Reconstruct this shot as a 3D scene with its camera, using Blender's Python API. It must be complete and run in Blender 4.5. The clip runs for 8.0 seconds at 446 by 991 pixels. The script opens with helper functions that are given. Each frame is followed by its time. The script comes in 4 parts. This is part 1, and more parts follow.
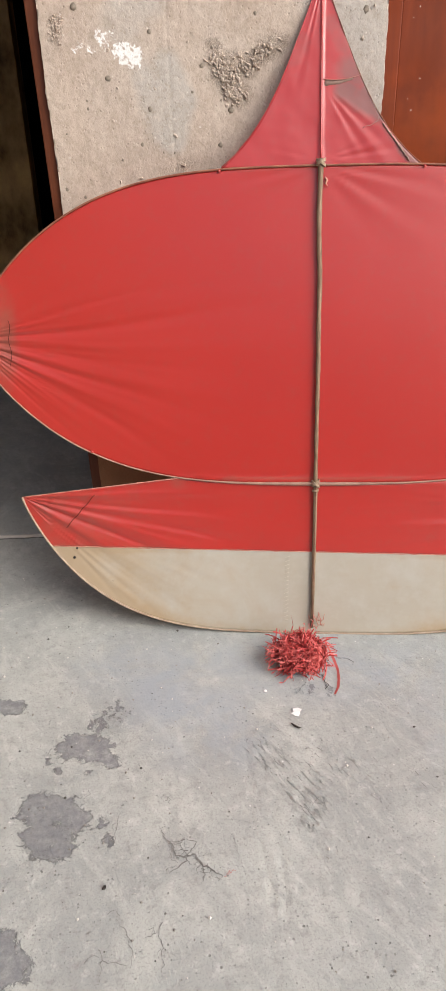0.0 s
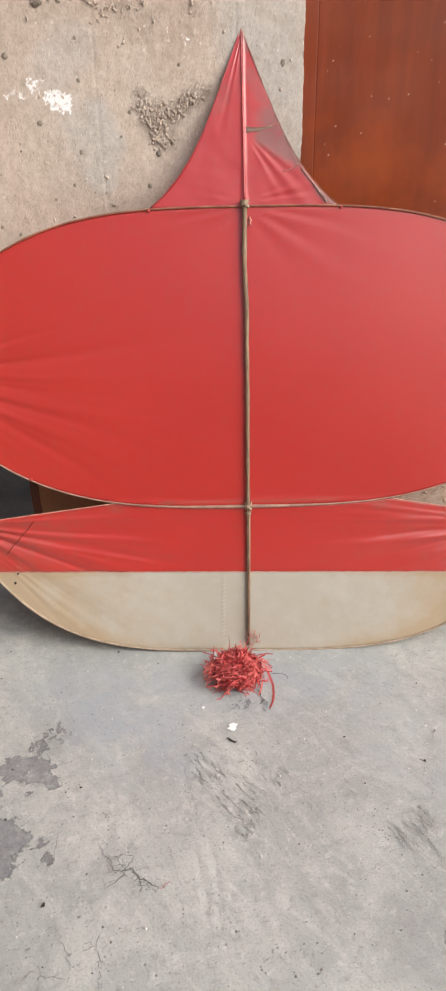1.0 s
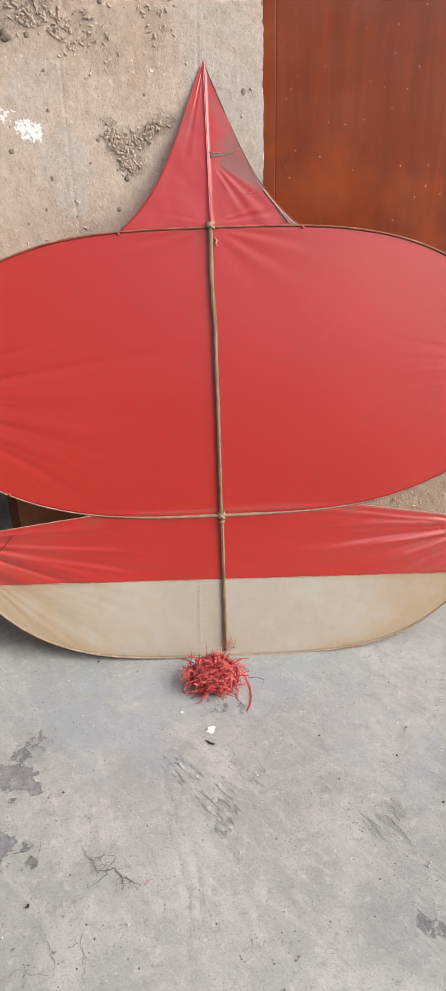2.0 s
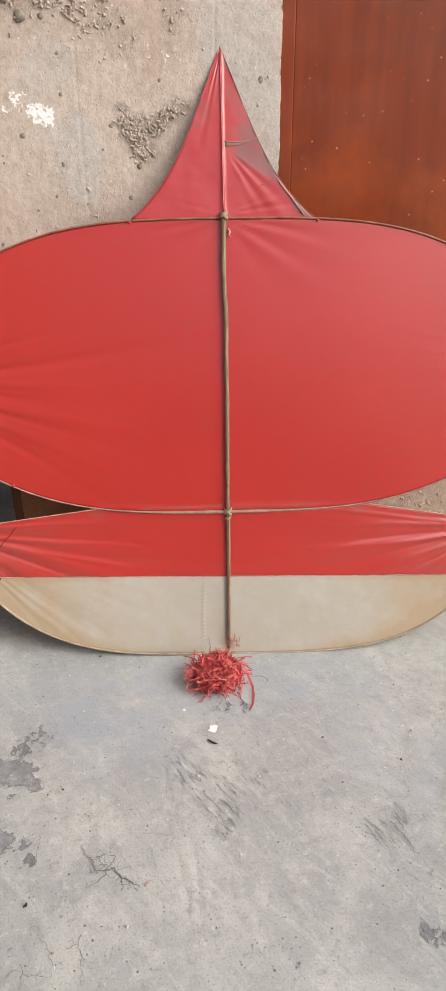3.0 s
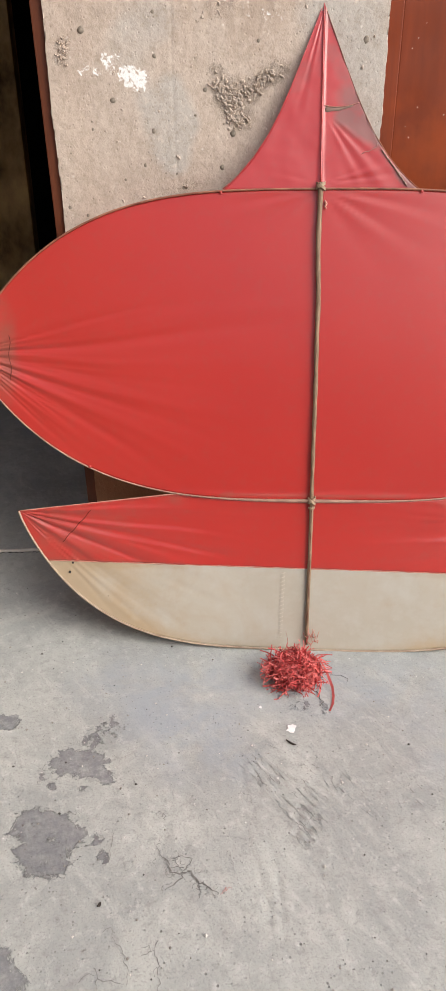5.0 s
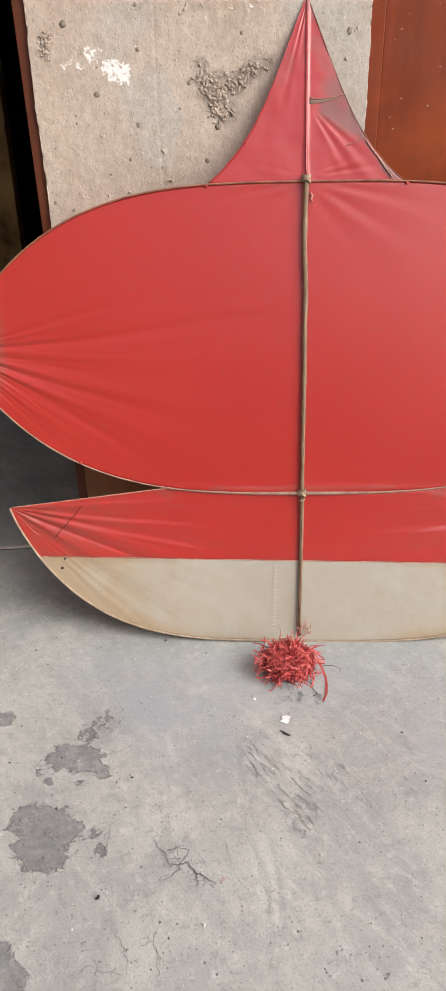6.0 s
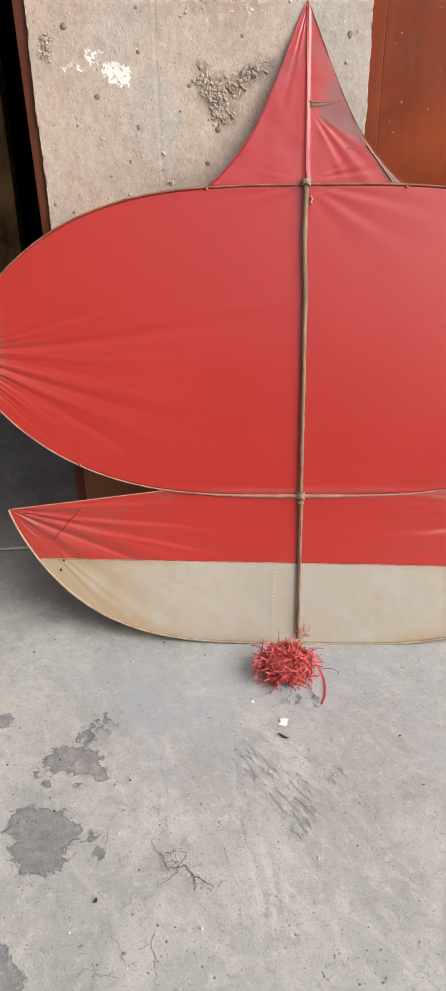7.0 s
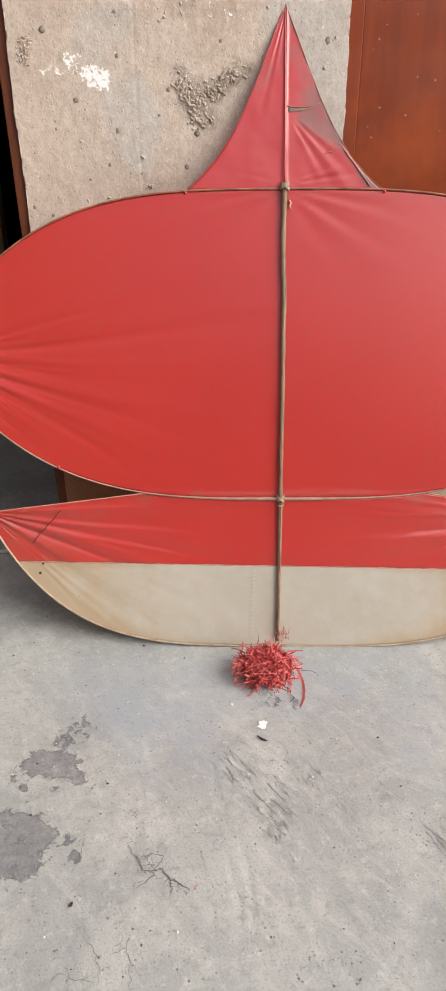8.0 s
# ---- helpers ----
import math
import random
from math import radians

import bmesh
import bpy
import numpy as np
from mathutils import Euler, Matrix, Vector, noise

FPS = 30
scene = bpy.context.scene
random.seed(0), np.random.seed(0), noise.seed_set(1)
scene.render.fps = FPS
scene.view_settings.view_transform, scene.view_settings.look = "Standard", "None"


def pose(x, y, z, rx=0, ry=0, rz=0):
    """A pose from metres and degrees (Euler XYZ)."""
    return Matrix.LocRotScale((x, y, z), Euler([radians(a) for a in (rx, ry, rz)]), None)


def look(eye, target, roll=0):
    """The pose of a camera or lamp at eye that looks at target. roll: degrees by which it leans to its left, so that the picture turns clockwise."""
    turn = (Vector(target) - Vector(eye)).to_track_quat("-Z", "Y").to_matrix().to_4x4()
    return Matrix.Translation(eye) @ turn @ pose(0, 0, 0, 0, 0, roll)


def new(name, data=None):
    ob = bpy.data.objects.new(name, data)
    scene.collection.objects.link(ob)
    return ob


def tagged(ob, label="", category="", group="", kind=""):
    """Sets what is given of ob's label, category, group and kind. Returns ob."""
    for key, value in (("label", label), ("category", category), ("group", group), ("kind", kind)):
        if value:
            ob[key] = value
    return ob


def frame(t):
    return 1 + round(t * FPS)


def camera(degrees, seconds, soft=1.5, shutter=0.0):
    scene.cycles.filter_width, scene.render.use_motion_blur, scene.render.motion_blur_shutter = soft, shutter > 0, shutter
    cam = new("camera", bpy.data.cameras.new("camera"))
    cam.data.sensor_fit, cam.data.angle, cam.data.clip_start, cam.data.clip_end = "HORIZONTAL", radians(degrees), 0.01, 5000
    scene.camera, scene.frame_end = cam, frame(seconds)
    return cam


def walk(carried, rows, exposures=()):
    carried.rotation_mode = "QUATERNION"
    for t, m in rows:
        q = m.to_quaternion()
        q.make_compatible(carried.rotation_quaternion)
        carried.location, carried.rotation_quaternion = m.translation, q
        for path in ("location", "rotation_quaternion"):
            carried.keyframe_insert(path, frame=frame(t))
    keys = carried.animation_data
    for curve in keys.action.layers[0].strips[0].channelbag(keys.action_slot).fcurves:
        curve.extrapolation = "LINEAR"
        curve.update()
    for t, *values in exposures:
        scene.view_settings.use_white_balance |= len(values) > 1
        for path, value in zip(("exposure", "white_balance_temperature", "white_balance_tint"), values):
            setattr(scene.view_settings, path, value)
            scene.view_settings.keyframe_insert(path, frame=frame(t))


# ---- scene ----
cam = camera(34.0, 8.0, soft=0.85, shutter=0.2)
EXPOSURES = [(0.0, 0.46, 6500, 10), (8.0, 0.46, 6500, 10)]
PATH = [
    (0, (-0.0702, 0.1208, 1.4252), (0.0108, 1.8752, 0.4683), -1.60),
    (0.5, (-0.0573, 0.1253, 1.4133), (0.0537, 1.8667, 0.4358), -1.36),
    (0.7, (-0.0432, 0.1016, 1.4225), (0.1139, 1.8540, 0.4714), -1.18),
    (1, (-0.0150, 0.0483, 1.4724), (0.1892, 1.8169, 0.5611), -0.89),
    (1.2, (-0.0142, -0.0044, 1.4799), (0.2581, 1.7880, 0.6354), -0.40),
    (1.5, (-0.0003, -0.0441, 1.5098), (0.2864, 1.7486, 0.6706), -0.51),
    (1.7, (0.0002, -0.0383, 1.4986), (0.2603, 1.7520, 0.6459), -1.58),
    (2.8, (-0.0135, -0.0004, 1.4660), (0.2489, 1.7751, 0.5835), -0.87),
    (3, (-0.0147, 0.0101, 1.4815), (0.2403, 1.7826, 0.5907), -0.29),
    (3.5, (-0.0182, 0.0218, 1.4739), (0.2107, 1.7934, 0.5744), -0.66),
    (4, (-0.0304, 0.0309, 1.4704), (0.1865, 1.8005, 0.5639), -0.54),
    (4.2, (-0.0361, 0.0477, 1.4682), (0.1270, 1.8341, 0.5838), -1.61),
    (4.5, (-0.0827, 0.0946, 1.4432), (-0.0003, 1.8734, 0.5326), -1.68),
    (4.7, (-0.0943, 0.1054, 1.4305), (0.0062, 1.8828, 0.5190), -0.95),
    (5.8, (-0.1105, 0.1107, 1.4231), (0.0329, 1.8778, 0.4973), -0.22),
    (6, (-0.1010, 0.1030, 1.4304), (0.0430, 1.8678, 0.5005), -0.91),
    (6.5, (-0.1018, 0.1059, 1.4381), (0.0468, 1.8685, 0.5048), -0.84),
    (7, (-0.1026, 0.1056, 1.4362), (0.0462, 1.8703, 0.5070), -0.63),
    (7.5, (-0.1028, 0.1028, 1.4309), (0.0499, 1.8724, 0.5116), -0.74),
    (8, (-0.0767, 0.0991, 1.4336), (0.1033, 1.8661, 0.5143), -0.17),
]
walk(cam, [(t, look(eye, target, roll)) for t, eye, target, roll in PATH], EXPOSURES)


# ---- light ----
world = bpy.data.worlds.new("overcast_sky")
scene.world = world
world.use_nodes = True
wn = world.node_tree.nodes
sky = wn.new("ShaderNodeTexSky")
sky.sky_type, sky.sun_disc = "NISHITA", False
sky.sun_elevation, sky.sun_rotation = radians(42), radians(128)
sky.air_density, sky.dust_density, sky.ozone_density = 1.0, 4.0, 0.6
wn["Background"].inputs["Strength"].default_value = 0.11
world.node_tree.links.new(sky.outputs[0], wn["Background"].inputs["Color"])

sun = new("sun", bpy.data.lights.new("sun", "SUN"))
sun.data.energy, sun.data.angle, sun.data.color = 2.1, radians(46), (1.0, 0.965, 0.92)
sun.matrix_world = look((5.6, -2.6, 5.6), (0.2, 1.9, 0.4))


# ---- materials ----
class Mat:
    """Small helper round a node material."""

    def __init__(self, name, rough=0.8, metal=0.0, spec=0.4):
        self.m = bpy.data.materials.new(name)
        self.m.use_nodes = True
        self.t = self.m.node_tree
        self.b = self.t.nodes["Principled BSDF"]
        self.b.inputs["Roughness"].default_value = rough
        self.b.inputs["Metallic"].default_value = metal
        self.b.inputs["Specular IOR Level"].default_value = spec
        self.co = self.node("ShaderNodeTexCoord").outputs["Object"]

    def node(self, kind, **sets):
        n = self.t.nodes.new(kind)
        for k, v in sets.items():
            n.inputs[k.replace("_", " ")].default_value = v
        return n

    def link(self, a, b):
        self.t.links.new(a, b)

    def scaled(self, sx, sy, sz, rz=0.0):
        n = self.node("ShaderNodeMapping")
        n.inputs["Scale"].default_value = (sx, sy, sz)
        n.inputs["Rotation"].default_value = (0, 0, radians(rz))
        self.link(self.co, n.inputs["Vector"])
        return n.outputs[0]

    def noise(self, scale, detail=6.0, rough=0.6, co=None, distort=0.0):
        n = self.node("ShaderNodeTexNoise", Scale=scale, Detail=detail, Roughness=rough, Distortion=distort)
        self.link(co or self.co, n.inputs["Vector"])
        return n.outputs["Fac"]

    def voronoi(self, scale, co=None, feature="F1"):
        n = self.node("ShaderNodeTexVoronoi", Scale=scale)
        n.feature = feature
        self.link(co or self.co, n.inputs["Vector"])
        return n.outputs["Distance"]

    def slanted(self, across, along, rz):
        """Coordinates for streaks that run along local y, turned by rz degrees."""
        n = self.node("ShaderNodeMapping")
        n.vector_type = "TEXTURE"
        n.inputs["Scale"].default_value = (1 / across, 1 / along, 1)
        n.inputs["Rotation"].default_value = (0, 0, radians(rz))
        self.link(self.co, n.inputs["Vector"])
        return n.outputs[0]

    def spots(self, scale, size, share, co=None):
        """Sparse round spots of uneven size: share is the part of the cells that hold one."""
        n = self.node("ShaderNodeTexVoronoi", Scale=scale)
        self.link(co or self.co, n.inputs["Vector"])
        c = self.t.nodes.new("ShaderNodeSeparateColor")
        self.link(n.outputs["Color"], c.inputs[0])
        r = self.math("MULTIPLY", self.ramp(c.outputs[0], 0.0, 1.0, 0.3, 1.0), size)
        inside = self.ramp(self.math("SUBTRACT", n.outputs["Distance"], r), -0.03, 0.02, 1.0, 0.0)
        return self.math("MULTIPLY", inside, self.math("LESS_THAN", c.outputs[1], share))

    def ramp(self, fac, lo, hi, c0=0.0, c1=1.0):
        n = self.node("ShaderNodeMapRange")
        for i, v in zip((1, 2, 3, 4), (lo, hi, c0, c1)):
            n.inputs[i].default_value = v
        self.link(fac, n.inputs[0])
        return n.outputs[0]

    def mix(self, fac, a, b, mode="MIX"):
        n = self.t.nodes.new("ShaderNodeMix")
        n.data_type, n.blend_type = "RGBA", mode
        for i, v in ((0, fac), (6, a), (7, b)):
            if isinstance(v, (int, float)):
                n.inputs[i].default_value = v
            elif isinstance(v, tuple):
                n.inputs[i].default_value = (*v, 1.0)
            else:
                self.link(v, n.inputs[i])
        return n.outputs[2]

    def math(self, op, a, b=0.0):
        n = self.t.nodes.new("ShaderNodeMath")
        n.operation = op
        for i, v in enumerate((a, b)):
            if isinstance(v, (int, float)):
                n.inputs[i].default_value = v
            else:
                self.link(v, n.inputs[i])
        return n.outputs[0]

    def attr(self, name):
        n = self.t.nodes.new("ShaderNodeAttribute")
        n.attribute_name = name
        return n.outputs["Fac"]

    def random(self):
        return self.t.nodes.new("ShaderNodeNewGeometry").outputs["Random Per Island"]

    def base(self, c):
        if isinstance(c, tuple):
            self.b.inputs["Base Color"].default_value = (*c, 1)
        else:
            self.link(c, self.b.inputs["Base Color"])
        return self

    def rough(self, v):
        self.link(v, self.b.inputs["Roughness"])
        return self

    def bump(self, h, dist=0.002, strength=0.6):
        n = self.node("ShaderNodeBump", Strength=strength, Distance=dist)
        self.link(h, n.inputs["Height"])
        self.link(n.outputs[0], self.b.inputs["Normal"])
        return self


def plain(name, c0, c1, scale=12.0, rough=0.8, spec=0.4, stretch=(1, 1, 1), dist=0.0008):
    k = Mat(name, rough, 0.0, spec)
    co = k.scaled(*stretch)
    k.base(k.mix(k.ramp(k.noise(scale, co=co), 0.3, 0.7), c0, c1))
    k.bump(k.noise(scale * 6, co=co), dist)
    return k.m


def floor_material():
    k = Mat("trowelled_concrete", 0.6, 0.0, 0.42)
    cloud = k.noise(4.2, 9, 0.66, distort=0.9)
    mid = k.noise(34, 6, 0.7)
    fine = k.noise(210, 3, 0.6)
    c = k.mix(k.ramp(k.noise(1.5, 5, 0.55), 0.36, 0.64), (0.318, 0.338, 0.331), (0.425, 0.444, 0.424))
    c = k.mix(k.ramp(cloud, 0.44, 0.66, 0.0, 0.72), c, (0.520, 0.540, 0.508))
    c = k.mix(k.ramp(k.noise(8, 9, 0.74, distort=1.4), 0.53, 0.66, 0.0, 0.55), c, (0.295, 0.302, 0.296))
    # pale cement skin dragged out by the float, with sharp broken edges
    skin = k.noise(6.5, 9, 0.72, co=k.slanted(2.2, 0.6, 28.0), distort=1.1)
    c = k.mix(k.ramp(skin, 0.55, 0.60, 0.0, 0.24), c, (0.600, 0.618, 0.582))
    c = k.mix(k.ramp(skin, 0.37, 0.44, 0.26, 0.0), c, (0.292, 0.292, 0.290))
    c = k.mix(k.ramp(mid, 0.36, 0.45, 0.50, 0.0), c, (0.275, 0.272, 0.266))
    c = k.mix(k.ramp(mid, 0.55, 0.66, 0.0, 0.40), c, (0.62, 0.625, 0.605))
    c = k.mix(k.ramp(fine, 0.36, 0.46, 0.40, 0.0), c, (0.24, 0.238, 0.232))
    # bluish tint in patches, widest along the kite's foot
    blue_tint = k.math("MULTIPLY", k.attr("blue_tint"), k.ramp(k.noise(6, 6, 0.65, distort=0.8), 0.34, 0.60))
    c = k.mix(k.math("MULTIPLY", blue_tint, 0.85), c, (0.330, 0.372, 0.408))
    # damp and oily patches with ragged edges
    ragged = k.math("ADD", k.attr("stain"), k.math("MULTIPLY", k.math("SUBTRACT", k.noise(30, 9, 0.76, distort=0.7), 0.5), 3.0))
    ragged = k.math("MULTIPLY", ragged, k.ramp(k.attr("stain"), 0.02, 0.25))
    wet = k.ramp(ragged, 0.52, 0.62)
    rim = k.math("MULTIPLY", wet, k.ramp(ragged, 0.62, 0.85, 1.0, 0.0))
    c = k.mix(k.math("MULTIPLY", wet, k.ramp(k.noise(46, 8, 0.72), 0.34, 0.58, 0.40, 0.85)), c, (0.178, 0.184, 0.200))
    c = k.mix(k.math("MULTIPLY", rim, 0.28), c, (0.105, 0.102, 0.108))
    # torn strokes in the scraped places
    stroke = k.noise(24, 7, 0.72, co=k.slanted(3.6, 0.8, 32.0), distort=0.7)
    torn = k.math("MULTIPLY", k.ramp(k.attr("scrape"), 0.15, 0.7), k.ramp(stroke, 0.34, 0.44, 1.0, 0.0))
    c = k.mix(k.math("MULTIPLY", torn, 0.22), c, (0.20, 0.198, 0.192))
    c = k.mix(k.math("MULTIPLY", k.ramp(k.attr("scrape"), 0.15, 0.7), k.ramp(stroke, 0.55, 0.63, 0.0, 0.35)), c, (0.60, 0.60, 0.58))
    pits = k.spots(48, 0.13, 0.30)
    crumbs = k.spots(105, 0.24, 0.36)
    c = k.mix(k.math("MULTIPLY", pits, k.ramp(k.noise(5, 3), 0.40, 0.55, 0.15, 0.75)), c, (0.15, 0.148, 0.143))
    c = k.mix(k.math("MULTIPLY", crumbs, k.ramp(k.noise(6, 4), 0.38, 0.60, 0.20, 0.75)), c, (0.20, 0.197, 0.19))
    c = k.mix(k.math("MULTIPLY", k.spots(33, 0.10, 0.10), 0.8), c, (0.74, 0.74, 0.72))
    k.base(c)
    k.rough(k.math("SUBTRACT", k.ramp(cloud, 0.3, 0.7, 0.48, 0.68), k.math("MULTIPLY", wet, 0.10)))
    trowel = k.noise(11, 8, 0.66, co=k.slanted(3.0, 0.6, 26.0), distort=0.6)
    h = k.math("ADD", k.math("MULTIPLY", trowel, 0.75), k.math("MULTIPLY", fine, 0.16))
    h = k.math("ADD", h, k.math("MULTIPLY", mid, 0.95))
    h = k.math("SUBTRACT", h, k.math("ADD", k.math("MULTIPLY", pits, 0.7), k.math("MULTIPLY", wet, 0.3)))
    h = k.math("SUBTRACT", h, k.math("ADD", k.math("MULTIPLY", crumbs, 0.5), k.math("MULTIPLY", torn, 0.6)))
    k.bump(h, 0.0036, 1.0)
    return k.m


def wall_material():
    k = Mat("bare_cast_concrete", 0.88, 0.0, 0.25)
    big = k.noise(2.2, 5, 0.6)
    streak = k.noise(5, 6, 0.6, co=k.scaled(1.0, 1.0, 0.22))
    fine = k.noise(150, 3, 0.6)
    mid = k.noise(42, 5, 0.68)
    pits = k.voronoi(60)
    torn = k.attr("torn")
    c = k.mix(k.ramp(big, 0.32, 0.68), (0.480, 0.390, 0.325), (0.575, 0.482, 0.408))
    c = k.mix(k.ramp(streak, 0.45, 0.72, 0.0, 0.4), c, (0.50, 0.455, 0.41))
    # bluish-grey cement wash, and brown weathering high up
    wash = k.math("ADD", k.attr("wash"), k.math("MULTIPLY", k.math("SUBTRACT", k.noise(8, 6, 0.6), 0.5), 0.9))
    c = k.mix(k.ramp(wash, 0.35, 0.85, 0.0, 0.62), c, (0.455, 0.448, 0.425))
    worn = k.math("ADD", k.attr("worn"), k.math("MULTIPLY", k.math("SUBTRACT", k.noise(16, 9, 0.74, distort=0.8), 0.5), 2.6))
    worn = k.math("MULTIPLY", k.ramp(worn, 0.45, 0.75), k.ramp(k.attr("worn"), 0.02, 0.3))
    c = k.mix(k.math("MULTIPLY", worn, 0.36), c, (0.40, 0.305, 0.235))
    c = k.mix(k.ramp(mid, 0.36, 0.52, 0.40, 0.0), c, (0.36, 0.29, 0.225))
    c = k.mix(k.ramp(mid, 0.55, 0.70, 0.0, 0.5), c, (0.64, 0.565, 0.485))
    c = k.mix(k.ramp(fine, 0.30, 0.46, 0.40, 0.0), c, (0.30, 0.24, 0.19))
    c = k.mix(k.ramp(pits, 0.02, 0.12, 0.4, 0.0), c, (0.19, 0.155, 0.12))
    shreds = k.math("ABSOLUTE", k.math("SUBTRACT", k.noise(55, 6, 0.65, distort=2.2), 0.5))
    c = k.mix(k.math("MULTIPLY", k.ramp(torn, 0.2, 0.8), k.ramp(shreds, 0.0, 0.035, 0.25, 0.0)), c, (0.20, 0.16, 0.13))
    c = k.mix(k.ramp(torn, 0.15, 0.9, 0.0, 0.40), c, (0.265, 0.212, 0.168))
    nicks = k.spots(120, 0.26, 0.34)
    c = k.mix(k.math("MULTIPLY", nicks, k.ramp(k.noise(7, 4), 0.36, 0.60, 0.10, 0.60)), c, (0.235, 0.185, 0.145))
    bores = k.spots(46, 0.17, 0.34)
    c = k.mix(k.math("MULTIPLY", bores, k.ramp(k.noise(5, 4), 0.38, 0.58, 0.15, 0.8)), c, (0.17, 0.135, 0.105))
    c = k.mix(k.math("MULTIPLY", k.spots(34, 0.12, 0.12), 0.6), c, (0.72, 0.68, 0.63))
    splash = k.math("ADD", k.attr("splash"), k.math("MULTIPLY", k.math("SUBTRACT", k.noise(70, 8, 0.72, distort=0.6), 0.53), 3.8))
    splash = k.math("MULTIPLY", splash, k.ramp(k.attr("splash"), 0.02, 0.2))
    c = k.mix(k.ramp(splash, 0.66, 0.74), c, (0.86, 0.86, 0.85))
    # red light that comes through the kite, put into the pier's base colour
    cloth_glow = k.math("ADD", k.attr("cloth_glow"), k.math("MULTIPLY", k.math("SUBTRACT", k.noise(9, 6), 0.5), 0.5))
    c = k.mix(k.ramp(cloth_glow, 0.45, 0.75, 0.0, 0.85), c, (0.34, 0.15, 0.065))
    # browner lower walls, reddened to paint in light passing through the cloth
    c = k.mix(k.math("MULTIPLY", k.attr("brown_glow"), k.ramp(k.noise(7, 6), 0.3, 0.6, 0.45, 0.85)), c, (0.33, 0.155, 0.085))
    k.base(c)
    h = k.math("ADD", k.math("MULTIPLY", fine, 0.35), k.math("MULTIPLY", mid, 0.55))
    h = k.math("ADD", h, k.math("MULTIPLY", k.ramp(pits, 0.0, 0.2), 0.4))
    h = k.math("ADD", h, k.math("MULTIPLY", torn, k.math("MULTIPLY", k.ramp(shreds, 0.0, 0.14), 0.5)))
    h = k.math("SUBTRACT", h, k.math("ADD", k.math("MULTIPLY", bores, 0.7), k.math("MULTIPLY", nicks, 0.45)))
    k.bump(h, 0.0036, 0.85)
    return k.m


def cloth_material(name, c0, c1, dirt, rough=0.36, mottle=None):
    """Thin kite cloth: faint weave, slow fading, and shaped grime and hull shade from the 'dirt' attribute."""
    k = Mat(name, rough, 0.0, 0.75)
    c = k.mix(k.ramp(k.noise(3.0, 4, 0.5), 0.3, 0.7), c0, c1)
    c = k.mix(k.ramp(k.noise(34, 6, 0.7), 0.5, 0.8, 0.0, 0.18), c, dirt)
    if mottle:
        c = k.mix(k.ramp(k.noise(8, 7, 0.68), 0.45, 0.66, 0.0, 0.55), c, mottle)
        c = k.mix(k.ramp(k.noise(5, 6, 0.6, distort=0.7), 0.54, 0.70, 0.0, 0.35), c, dirt)
    grime = k.math("ADD", k.attr("dirt"), k.math("MULTIPLY", k.math("SUBTRACT", k.noise(22, 6, 0.65), 0.5), 0.7))
    c = k.mix(k.ramp(grime, 0.22, 0.85, 0.0, 0.70), c, dirt)
    k.base(c)
    k.rough(k.math("ADD", k.ramp(k.noise(6, 4), 0.3, 0.7, rough - 0.015, rough + 0.02), k.math("MULTIPLY", k.attr("dirt"), 0.2)))
    h = k.math("ADD", k.math("MULTIPLY", k.noise(900, 2), 0.12), k.noise(16, 4, 0.5))
    k.bump(h, 0.0010, 0.2)
    k.b.inputs["Sheen Weight"].default_value = 0.03
    k.b.inputs["Coat Weight"].default_value = 0.0 if mottle else 0.95
    k.b.inputs["Coat Roughness"].default_value = 0.30
    glow = k.node("ShaderNodeBsdfTranslucent")
    k.link(c, glow.inputs["Color"])
    both = k.node("ShaderNodeMixShader", Fac=0.14)
    k.link(k.b.outputs[0], both.inputs[1])
    k.link(glow.outputs[0], both.inputs[2])
    k.link(both.outputs[0], k.t.nodes["Material Output"].inputs["Surface"])
    return k.m


def cane_material():
    k = Mat("weathered_bamboo", 0.6, 0.0, 0.4)
    grain = k.noise(30, 6, 0.65, co=k.scaled(10, 0.7, 10))
    c = k.mix(k.ramp(grain, 0.3, 0.72), (0.10, 0.058, 0.032), (0.36, 0.25, 0.16))
    c = k.mix(k.ramp(k.noise(4.0, 4), 0.5, 0.72, 0.0, 0.6), c, (0.42, 0.31, 0.21))
    k.base(c).bump(grain, 0.001, 0.5)
    return k.m


def door_material():
    k = Mat("varnished_brown_door", 0.38, 0.0, 0.36)
    grain = k.noise(8, 7, 0.6, co=k.scaled(3.0, 1.0, 0.3), distort=0.8)
    blot = k.noise(3.2, 5, 0.6)
    c = k.mix(k.ramp(grain, 0.25, 0.78), (0.150, 0.027, 0.008), (0.228, 0.041, 0.010))
    c = k.mix(k.ramp(blot, 0.52, 0.74, 0.0, 0.8), c, (0.305, 0.058, 0.012))
    c = k.mix(k.ramp(k.noise(2.4, 6, 0.6, distort=0.5), 0.52, 0.72, 0.0, 0.6), c, (0.105, 0.028, 0.014))
    k.base(c)
    k.rough(k.ramp(k.noise(7, 6), 0.3, 0.7, 0.28, 0.46))
    k.bump(grain, 0.0008, 0.3)
    return k.m


